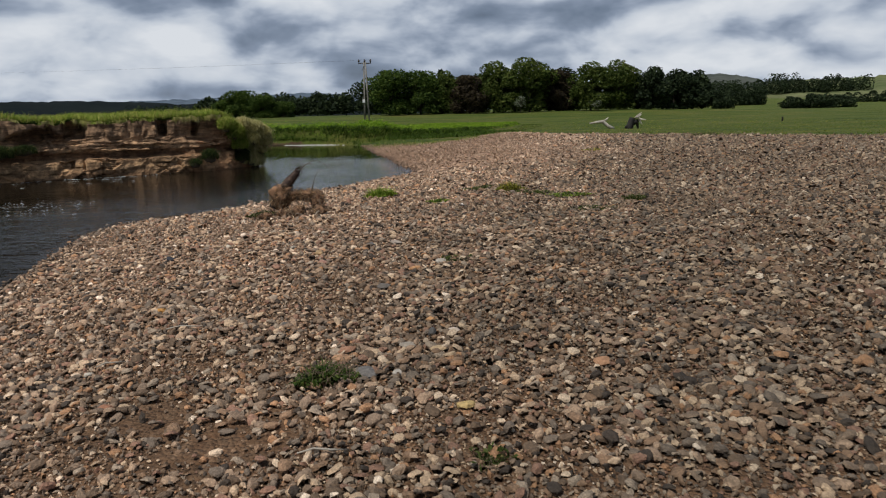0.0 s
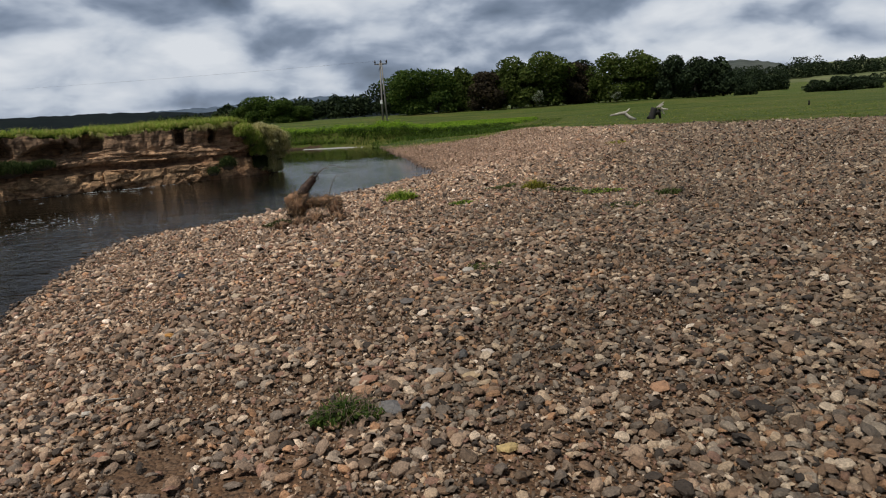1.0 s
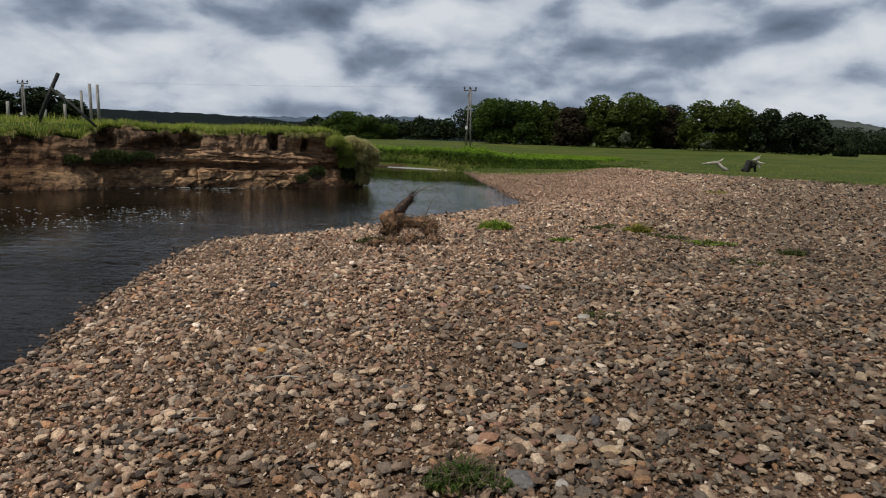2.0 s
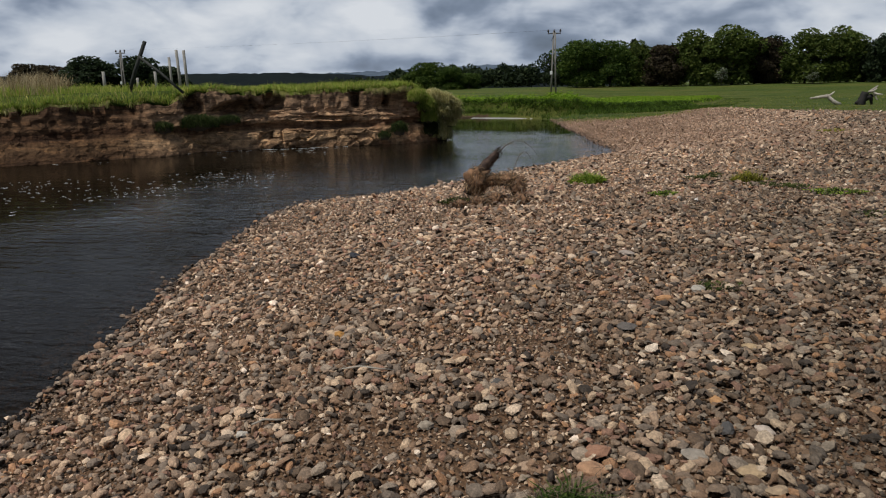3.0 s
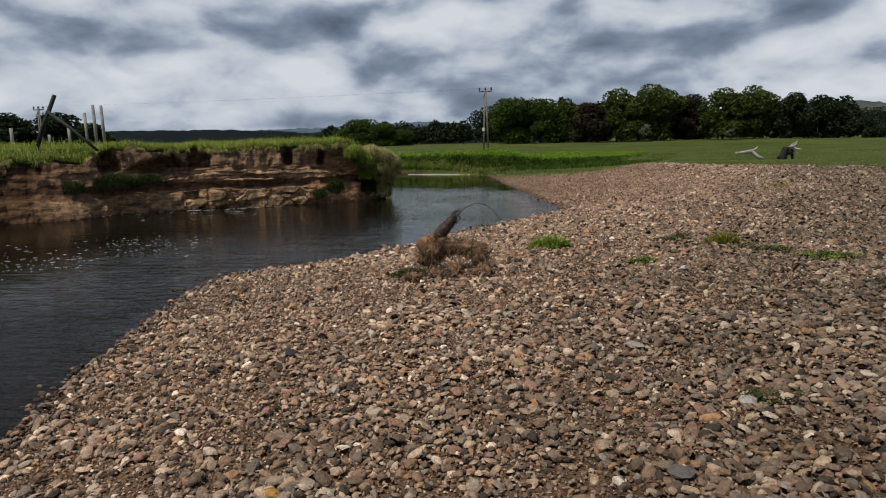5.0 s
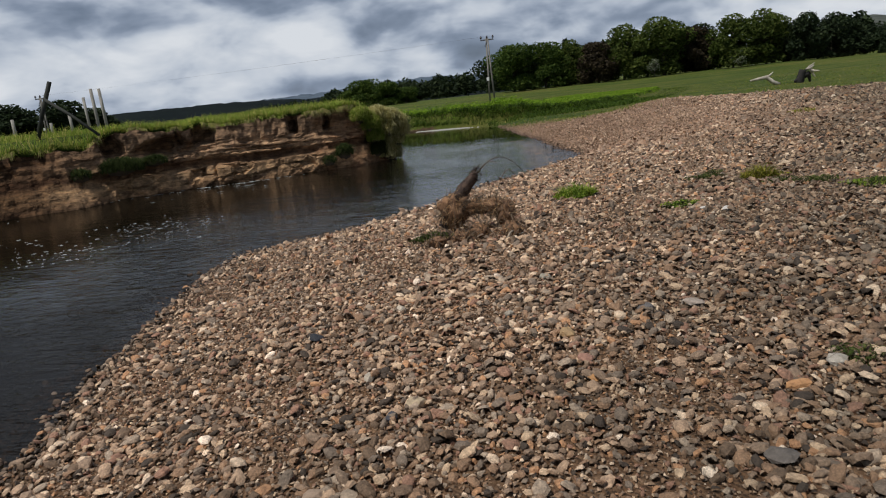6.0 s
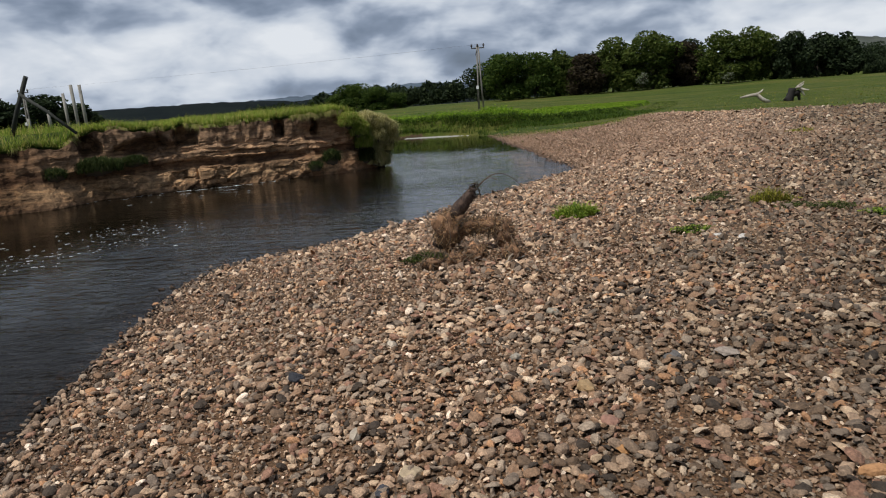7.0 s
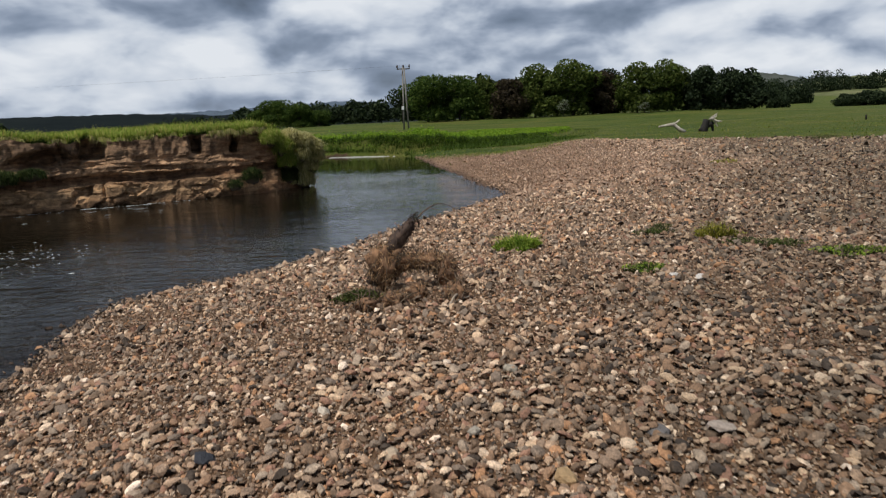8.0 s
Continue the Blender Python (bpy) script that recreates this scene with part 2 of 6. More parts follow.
M_COPPER = leaf_material("copper_leaves", [(0.0, (0.0312, 0.0250, 0.0187)), (0.6, (0.0562, 0.0437, 0.0281)), (1.0, (0.0905, 0.0718, 0.0406))], spot=0.45)
M_BLOSSOM = leaf_material("white_blossom", [(0.0, (0.05, 0.08, 0.03)), (0.5, (0.13, 0.16, 0.09)), (1.0, (0.42, 0.43, 0.36))], spot=1.2)


def wood_material(name, dark, pale, scale=9.0, along=(1, 1, 0.12)):
    m, t, b = material(name)
    where = node(t, "ShaderNodeTexCoord").outputs["Object"]
    n1 = tex(t, stretch(t, where, along), scale, 6.0, 0.65, 0.6)
    n2 = tex(t, where, scale * 0.3, 4.0)
    c = ramp(t, n1, [(0.3, dark), (0.7, pale)])
    c = blend(t, 0.6, c, blend(t, 1.0, c, ramp(t, n2, [(0.3, (0.55, 0.55, 0.55)), (0.7, (1.3, 1.28, 1.22))]), "MULTIPLY"))
    t.links.new(c, b.inputs["Base Color"])
    b.inputs["Roughness"].default_value = 0.85
    t.links.new(bump(t, n1, 0.6, 0.02), b.inputs["Normal"])
    return m


M_BARK = wood_material("tree_bark", (0.035, 0.028, 0.022), (0.11, 0.09, 0.07))
M_POST = wood_material("weathered_post_wood", (0.16, 0.15, 0.13), (0.42, 0.40, 0.36), 14.0)
M_OLDPOST = wood_material("dark_wet_post_wood", (0.010, 0.013, 0.010), (0.040, 0.042, 0.032), 14.0)
M_POLE = wood_material("grey_pole_wood", (0.10, 0.095, 0.085), (0.30, 0.28, 0.25), 6.0)
M_DRIFT = wood_material("bleached_driftwood", (0.22, 0.19, 0.15), (0.55, 0.50, 0.42), 5.0)
M_STUB = wood_material("pale_broken_wood", (0.16, 0.12, 0.085), (0.46, 0.38, 0.29), 30.0)
M_ROOT = wood_material("dark_stump_wood", (0.005, 0.004, 0.003), (0.022, 0.018, 0.014), 5.0)
M_TWIG = wood_material("brown_twigs", (0.055, 0.036, 0.022), (0.21, 0.145, 0.09), 8.0)
M_FUZZ = leaf_material("matted_flood_debris", [(0.0, (0.11, 0.060, 0.034)), (0.5, (0.40, 0.225, 0.110)), (1.0, (0.72, 0.49, 0.28))], glow=0.10, spot=9.0)
M_LOG = wood_material("sodden_reddish_bark", (0.018, 0.011, 0.009), (0.115, 0.070, 0.048), 24.0, (1, 1, 0.5))
M_OLIVE = leaf_material("olive_gravel_weed", [(0.0, (0.036, 0.056, 0.014)), (0.6, (0.078, 0.104, 0.027)), (1.0, (0.15, 0.165, 0.055))], spot=6.0)
M_YELLOW = leaf_material("yellow_green_weed", [(0.0, (0.14, 0.16, 0.022)), (0.6, (0.27, 0.26, 0.040)), (1.0, (0.44, 0.38, 0.075))], spot=6.0)
M_SODDEN = wood_material("sodden_fibrous_debris", (0.045, 0.022, 0.013), (0.34, 0.185, 0.095), 26.0, (1, 1, 0.5))
M_LOGFUZZ = leaf_material("dark_bark_fibres", [(0.0, (0.020, 0.013, 0.010)), (0.6, (0.050, 0.033, 0.023)), (1.0, (0.11, 0.075, 0.05))], glow=0.2, spot=9.0)


def plain_material(name, colour, rough=0.5, metal=0.0):
    m, t, b = material(name)
    c = blend(t, 0.5, colour, blend(t, 1.0, colour, ramp(t, tex(t, place(t), 9.0, 4.0), [(0.3, (0.6, 0.6, 0.6)), (0.7, (1.3, 1.3, 1.3))]), "MULTIPLY"))
    t.links.new(c, b.inputs["Base Color"])
    b.inputs["Roughness"].default_value, b.inputs["Metallic"].default_value = rough, metal
    return m


M_STEEL = plain_material("dull_steel", (0.12, 0.12, 0.125), 0.5, 0.6)
M_PORCELAIN = plain_material("dark_insulator", (0.05, 0.04, 0.04), 0.3)
M_PLATE = plain_material("white_pole_plate", (0.7, 0.7, 0.68), 0.5)
M_SOIL = plain_material("dark_root_soil", (0.060, 0.042, 0.026), 0.95)
M_SPIT = plain_material("pale_shingle", (0.34, 0.33, 0.30), 0.7)
M_FOAM = plain_material("river_foam", (0.50, 0.50, 0.47), 0.7)


def earth_material():
    """Cut river bank: dark topsoil, thin beds of red-brown loam, a dark band, and paler sandy clay in blocks at the
    foot; wet grey-brown silt where it has slumped, with shade in its colour too.
    """
    m, t, b = material("cut_bank_earth")
    where = place(t)
    sep = node(t, "ShaderNodeSeparateXYZ", i0=where)
    z = sep.outputs[2]
    wob = mth(t, "ADD", z, mth(t, "MULTIPLY", mth(t, "SUBTRACT", tex(t, where, 0.9, 4.0), 0.5), 0.34))
    base = ramp(t, mth(t, "ADD", mth(t, "MULTIPLY", wob, 0.5), 0.12),
                [(0.0, (0.10, 0.066, 0.042)), (0.06, (0.26, 0.165, 0.098)), (0.20, (0.34, 0.23, 0.138)), (0.285, (0.31, 0.20, 0.118)), (0.32, (0.135, 0.080, 0.048)),
                 (0.39, (0.155, 0.092, 0.055)), (0.43, (0.37, 0.245, 0.152)), (0.58, (0.33, 0.215, 0.135)), (0.66, (0.27, 0.178, 0.113)), (0.82, (0.205, 0.138, 0.09))])
    # single lumps and beds of their own shade
    warp = node(t, "ShaderNodeVectorMath", {"operation": "MULTIPLY_ADD"}, i0=node(t, "ShaderNodeTexNoise", i0=where, Scale=2.2, Detail=4.0).outputs["Color"], i1=(0.35, 0.35, 0.20), i2=stretch(t, where, (1.0, 1.0, 1.8))).outputs[0]
    lump = node(t, "ShaderNodeSeparateXYZ", i0=node(t, "ShaderNodeTexVoronoi", i0=warp, Scale=3.4).outputs["Color"]).outputs[0]
    c = blend(t, 1.0, base, ramp(t, lump, [(0.0, (0.62, 0.60, 0.58)), (0.5, (1.0, 1.0, 1.0)), (1.0, (1.42, 1.38, 1.30))]), "MULTIPLY")
    beds = tex(t, stretch(t, where, (0.8, 0.8, 7.0)), 1.7, 5.0, 0.65, 0.5)
    c = blend(t, 0.8, c, blend(t, 1.0, c, ramp(t, beds, [(0.34, (0.40, 0.38, 0.37)), (0.52, (1.0, 1.0, 1.0)), (0.68, (1.6, 1.52, 1.40))]), "MULTIPLY"))
    blot = tex(t, where, 7.0, 6.0, 0.72)
    c = blend(t, 0.55, c, blend(t, 1.0, c, ramp(t, blot, [(0.36, (0.36, 0.34, 0.32)), (0.62, (1.6, 1.5, 1.36))]), "MULTIPLY"))
    # iron-stained clay near the end of the bank; slumped part darkened for wet silt and shade
    rust = mth(t, "MULTIPLY", ramp(t, mth(t, "ADD", mth(t, "MULTIPLY", sep.outputs[0], 0.1), 1.0), [(0.21, (0, 0, 0)), (0.29, (1, 1, 1))]), ramp(t, tex(t, where, 1.8, 4.0), [(0.42, (0, 0, 0)), (0.6, (1, 1, 1))]))
    c = blend(t, mth(t, "MULTIPLY", rust, 0.40), c, (0.33, 0.135, 0.060))
    wet = ramp(t, mth(t, "ADD", mth(t, "ADD", mth(t, "MULTIPLY", sep.outputs[0], 0.1), 2.0), mth(t, "MULTIPLY", tex(t, where, 0.8, 3.0), 0.08)), [(0.72, (0.35, 0.31, 0.28)), (0.85, (1, 1, 1))])
    c = blend(t, 1.0, c, wet, "MULTIPLY")
    t.links.new(c, b.inputs["Base Color"])
    b.inputs["Roughness"].default_value = 0.92
    b.inputs["Specular IOR Level"].default_value = 0.15
    h = mth(t, "ADD", mth(t, "MULTIPLY", beds, 0.8), mth(t, "MULTIPLY", tex(t, where, 14.0, 6.0, 0.7), 0.8))
    t.links.new(bump(t, h, 0.9, 0.10), b.inputs["Normal"])
    return m


M_EARTH = earth_material()


def water_material():
    """Peat-brown river water: clear at the margin, mirror-like at a low angle, with ripples."""
    m, t, b = material("peaty_river_water")
    where = place(t)
    flow = node(t, "ShaderNodeMapping", Vector=where, Rotation=(0, 0, radians(-24)), Scale=(0.55, 1.5, 1.0)).outputs[0]
    r1 = tex(t, flow, 1.1, 4.0, 0.55, 0.6)
    r2 = tex(t, flow, 5.5, 3.0, 0.6, 0.4)
    r3 = tex(t, flow, 17.0, 2.0, 0.6, 0.2)
    calm = ramp(t, tex(t, where, 0.22, 3.0), [(0.35, (0.45, 0.45, 0.45)), (0.65, (1, 1, 1))])
    sep = node(t, "ShaderNodeSeparateXYZ", i0=where)
    # choppy where the river runs past the bar, slack below the cut bank and in the pool beyond
    ragged = mth(t, "MULTIPLY", mth(t, "SUBTRACT", tex(t, stretch(t, where, (1.0, 0.6, 1.0)), 0.6, 4.0, 0.6), 0.5), 0.30)
    reach = ramp(t, mth(t, "ADD", mth(t, "MULTIPLY", sep.outputs[1], 0.03), ragged), [(0.22, (0.7, 0.7, 0.7)), (0.36, (0.60, 0.60, 0.60)), (0.64, (0.80, 0.80, 0.80)), (0.84, (0.08, 0.08, 0.08))])
    slack = ramp(t, mth(t, "ADD", mth(t, "MULTIPLY", sep.outputs[0], 0.1), mth(t, "ADD", ragged, 1.0)), [(0.10, (0.40, 0.40, 0.40)), (0.32, (1, 1, 1))])
    chop = mth(t, "MULTIPLY", reach, slack)
    h = mth(t, "ADD", mth(t, "MULTIPLY", r1, 1.0), mth(t, "ADD", mth(t, "MULTIPLY", r2, 0.55), mth(t, "MULTIPLY", r3, 0.10)))
    h = mth(t, "MULTIPLY", h, mth(t, "MULTIPLY", calm, chop))
    nrm = bump(t, h, 0.50, 0.10)
    t.nodes.remove(b)
    fres = node(t, "ShaderNodeFresnel", IOR=1.34, Normal=nrm).outputs[0]
    gloss = node(t, "ShaderNodeBsdfGlossy", Color=(0.97, 0.985, 1.0, 1), Roughness=0.03, Normal=nrm).outputs[0]
    clear = node(t, "ShaderNodeBsdfTransparent", Color=(0.20, 0.145, 0.08, 1)).outputs[0]
    peat = node(t, "ShaderNodeBsdfDiffuse", Color=(0.009, 0.007, 0.004, 1)).outputs[0]
    body = node(t, "ShaderNodeMixShader", Fac=0.68, i1=clear, i2=peat).outputs[0]
    # mirror strength dimmed by place, darkening reflections near the bar and below the bank
    sheen = ramp(t, mth(t, "ADD", mth(t, "MULTIPLY", sep.outputs[1], 0.03), ragged), [(0.22, (0.36, 0.36, 0.36)), (0.36, (0.90, 0.90, 0.90)), (0.55, (1, 1, 1))])
    lee = ramp(t, mth(t, "ADD", mth(t, "MULTIPLY", sep.outputs[0], 0.1), mth(t, "ADD", ragged, 1.0)), [(0.08, (0.6, 0.6, 0.6)), (0.30, (1, 1, 1))])
    mirror = mth(t, "MULTIPLY", fres, mth(t, "MULTIPLY", sheen, lee))
    mx = node(t, "ShaderNodeMixShader", Fac=mirror, i1=body, i2=gloss).outputs[0]
    t.links.new(mx, [n for n in t.nodes if n.type == "OUTPUT_MATERIAL"][0].inputs[0])
    return m


M_WATER = water_material()


def hill_material(name, a, b2, scale):
    m, t, b = material(name)
    where = place(t)
    n1, n2 = tex(t, where, scale, 6.0, 0.65), tex(t, where, scale * 7, 5.0, 0.7)
    c = ramp(t, n1, [(0.35, a), (0.65, b2)])
    c = blend(t, 0.7, c, blend(t, 1.0, c, ramp(t, n2, [(0.3, (0.5, 0.5, 0.5)), (0.7, (1.45, 1.45, 1.4))]), "MULTIPLY"))
    t.links.new(c, b.inputs["Base Color"])
    b.inputs["Roughness"].default_value = 0.95
    b.inputs["Specular IOR Level"].default_value = 0.05
    return m


M_HILL = hill_material("forested_hill", (0.004, 0.007, 0.008), (0.009, 0.013, 0.012), 0.02)
M_MOOR = hill_material("heather_moor_hill", (0.040, 0.052, 0.050), (0.085, 0.092, 0.078), 0.006)
# far hills tinted blue: distance haze put into their colour
M_FAR = hill_material("haze_blue_hill", (0.070, 0.095, 0.125), (0.090, 0.115, 0.150), 0.003)
M_FIELD = hill_material("hillside_pasture", (0.070, 0.100, 0.035), (0.17, 0.17, 0.085), 0.012)

# ---- helpers for meshes ----
WATER = -0.18
rng = np.random.default_rng(7)


def mesh_of(name, verts, faces, mat, smooth=True):
    """A mesh from arrays: vertices n x 3, faces m x 3 or m x 4 (all alike)."""
    verts, faces = np.asarray(verts, np.float32), np.asarray(faces, np.int32)
    me = bpy.data.meshes.new(name)
    k = faces.shape[1]
    me.vertices.add(len(verts))
    me.vertices.foreach_set("co", verts.ravel())
    me.loops.add(faces.size)
    me.loops.foreach_set("vertex_index", faces.ravel())
    me.polygons.add(len(faces))
    me.polygons.foreach_set("loop_start", np.arange(0, faces.size, k, dtype=np.int32))
    me.polygons.foreach_set("use_smooth", np.full(len(faces), smooth))
    me.update(calc_edges=True)
    me.validate()
    if mat:
        me.materials.append(mat)
    return me


def part(name, me, parent=None, label="", at=None):
    """One mesh object, from a mesh or a bmesh, under its thing."""
    ob = new(name, me)
    if at is not None:
        ob.matrix_basis = at
    if parent:
        ob.parent = parent
    if label:
        ob["label"] = label
    return ob


def empty(name, at):
    ob = new(name)
    ob.matrix_basis = pose(*at)
    return ob


def join(*pieces):
    """Several (verts, faces) of the same kind of face as one pair."""
    vs, fs, n = [], [], 0
    for v, f in pieces:
        vs.append(np.asarray(v, float))
        fs.append(np.asarray(f) + n)
        n += len(v)
    return np.concatenate(vs), np.concatenate(fs)


def tube(points, radii, sides=6, wob=0.0, cap=True):
    """A tapered tube along points, as (verts, quads)."""
    p = np.asarray(points, float)
    r = np.broadcast_to(np.asarray(radii, float), (len(p),))
    d = np.gradient(p, axis=0)
    d /= np.linalg.norm(d, axis=1, keepdims=True) + 1e-9
    ref = np.array([0.0, 0.0, 1.0]) if abs(d[0][2]) < 0.9 else np.array([1.0, 0.0, 0.0])
    a = np.cross(d, ref)
    a /= np.linalg.norm(a, axis=1, keepdims=True) + 1e-9
    b = np.cross(d, a)
    ang = np.linspace(0, 2 * np.pi, sides, endpoint=False)
    rr = r[:, None] * (1 + wob * rng.normal(size=(len(p), sides)))
    v = p[:, None] + rr[..., None] * (np.cos(ang)[None, :, None] * a[:, None] + np.sin(ang)[None, :, None] * b[:, None])
    v = v.reshape(-1, 3)
    i, j = np.meshgrid(np.arange(len(p) - 1), np.arange(sides), indexing="ij")
    q = np.stack([i * sides + j, i * sides + (j + 1) % sides, (i + 1) * sides + (j + 1) % sides, (i + 1) * sides + j], -1).reshape(-1, 4)
    if cap:
        n = len(v)
        v = np.concatenate([v, p[:1], p[-1:]])
        e = (len(p) - 1) * sides
        ends = []
        for k in range(0, sides, 2):
            ends.append([n, (k + 2) % sides, (k + 1) % sides, k])
            ends.append([n + 1, e + k, e + (k + 1) % sides, e + (k + 2) % sides])
        q = np.concatenate([q, np.array(ends)])
    return v, q


def blades(base, height, width, bend, droop=0.0):
    """Grass blades as (verts, tris), five points each. base n x 3; bend: how far the tips lean, in parts of the height."""
    n = len(base)
    base = np.asarray(base, float)
    h, w = np.broadcast_to(height, (n,)), np.broadcast_to(width, (n,))
    ang = rng.uniform(0, 2 * np.pi, n)
    out = np.stack([np.cos(ang), np.sin(ang), np.zeros(n)], 1)
    side = np.stack([-np.sin(ang + rng.normal(0, 0.6, n)), np.cos(ang), np.zeros(n)], 1) * (w / 2)[:, None]
    k = (np.broadcast_to(bend, (n,)) * rng.uniform(0.3, 1.3, n))[:, None]
    up = np.array([0, 0, 1.0]) * h[:, None]
    mid = base + up * 0.55 + out * h[:, None] * k * 0.3
    tip = base + up * (1.0 - 0.35 * np.minimum(k, 1) - droop) + out * h[:, None] * k
    v = np.stack([base - side, base + side, mid - side * 0.8, mid + side * 0.8, tip], 1).reshape(-1, 3)
    t = np.array([[0, 1, 3], [0, 3, 2], [2, 3, 4]])
    f = (np.arange(n)[:, None, None] * 5 + t[None]).reshape(-1, 3)
    return v, f


def leaf_cards(points, size, flat=0.0):
    """Small leaf-shaped cards at points, turned at random, as (verts, quads). flat: how level they lie."""
    n = len(points)
    nrm = rng.normal(size=(n, 3))
    nrm[:, 2] = np.abs(nrm[:, 2]) + flat
    nrm /= np.linalg.norm(nrm, axis=1, keepdims=True)
    a = np.cross(nrm, rng.normal(size=(n, 3)))
    a /= np.linalg.norm(a, axis=1, keepdims=True) + 1e-9
    b = np.cross(nrm, a)
    s = (np.broadcast_to(size, (n,)) * rng.uniform(0.6, 1.35, n))[:, None]
    p = np.asarray(points, float)
    v = np.stack([p - a * s, p - b * s * 0.55 + nrm * s * 0.12, p + a * s, p + b * s * 0.55 + nrm * s * 0.12], 1).reshape(-1, 3)
    return v, np.arange(4 * n).reshape(-1, 4)


def smooth_line(pts, rounds=2):
    p = np.asarray(pts, float)
    for _ in range(rounds):
        q = np.empty((2 * len(p) - 2, 2))
        q[0::2], q[1::2] = 0.75 * p[:-1] + 0.25 * p[1:], 0.25 * p[:-1] + 0.75 * p[1:]
        p = np.concatenate([p[:1], q, p[-1:]])
    return p


def along(line, xy):
    """Distance of points to a line."""
    best = np.full(len(xy), 1e9)
    for a, b in zip(line[:-1], line[1:]):
        d = b - a
        s = np.clip(((xy - a) @ d) / (d @ d + 1e-12), 0, 1)
        best = np.minimum(best, np.hypot(*(xy - a - s[:, None] * d).T))
    return best


def inside(poly, xy):
    x, y = xy.T
    hit = np.zeros(len(xy), bool)
    for (x0, y0), (x1, y1) in zip(poly, np.roll(poly, -1, 0)):
        if y0 != y1:
            hit ^= ((y0 > y) != (y1 > y)) & (x < (x1 - x0) * (y - y0) / (y1 - y0) + x0)
    return hit


def smoothstep(a, b, v):
    s = np.clip((v - a) / (b - a), 0, 1)
    return s * s * (3 - 2 * s)


def wave(x, y, seed, size):
    """Soft random swell, about -1 to 1."""
    r = np.random.default_rng(seed)
    out = 0
    for k in range(6):
        a, f = r.uniform(0, 2 * np.pi), r.uniform(0.6, 1.8) / size
        out = out + np.sin((x * np.cos(a) + y * np.sin(a)) * f * 2 * np.pi + r.uniform(0, 6.28))
    return out / 3.5


# ---- the plan: water's edges, the bank, the edge of the turf ----
SHORE = smooth_line([(-900, 300), (-300, 122), (-80, 60), (-30, 49), (-14, 43.6), (-8.2, 40.6), (-5.0, 38.9), (-4.0, 37.0), (-3.3, 33.0), (-2.6, 29.2), (-1.9, 26), (-1.36, 22.4),
                     (-0.55, 19.6), (-1.1, 18.2), (-1.98, 16.45), (-2.75, 14.9), (-3.15, 13.6), (-3.5, 12.7), (-4.15, 11.75), (-4.65, 11.2), (-5.1, 10.7),
                     (-4.95, 9.5), (-4.72, 8.5), (-4.5, 7.66), (-4.19, 6.54), (-3.8, 5.35), (-3.5, 4.38), (-3.2, 3.2), (-2.9, 2), (-2.4, 0), (-1.9, -3),
                     (-1, -8), (4, -30), (20, -120), (60, -900)])
RIGHT_LAND = np.concatenate([SHORE, [(3000, -900), (3000, 3000), (-900, 3000)]])
FOOT = smooth_line([(-900, -260), (-120, -60), (-60, -22), (-30, 2.5), (-20, 10.8), (-15.6, 15), (-14.2, 16.6), (-13.25, 17.7), (-12.4, 18.7), (-11.3, 19.75), (-9.8, 20.6),
                    (-8.3, 21.4), (-7.0, 22.0), (-6.40, 22.9), (-6.20, 24.0), (-6.7, 25.4), (-8.2, 27.5), (-9.5, 31), (-11.0, 35.4), (-15, 38.9), (-30, 43), (-80, 54), (-300, 112), (-900, 285)])
LEFT_LAND = np.concatenate([FOOT, [(-3000, 285), (-3000, -260)]])
TURF = np.array([(-4.6, 37.6), (-2.7, 33.6), (-0.6, 30.8), (1.2, 31.8), (2.4, 33.6), (4.4, 35.8), (8, 34.8), (11, 31.8), (14, 28.2), (18, 24), (30, 10), (60, -20), (200, -150)])
TURF_LAND = np.concatenate([TURF, [(3000, -150), (3000, 3000), (-900, 3000), (-900, 300), (-300, 122), (-80, 60), (-30, 49), (-14, 43.6), (-8.2, 40.6)]])


# edge of the higher, overgrown ground: the far bank and the old channel that runs back from it
OLD_EDGE = smooth_line([(-900, 300), (-300, 122), (-80, 60), (-30, 49), (-14, 43.6), (-8.2, 40.6), (-5.0, 39.0), (-2.6, 39.6), (0.2, 42.0), (3.6, 50), (7.0, 62), (9.0, 78)])
HIGH_LAND = np.concatenate([OLD_EDGE, [(9.0, 110), (-900, 900)]])


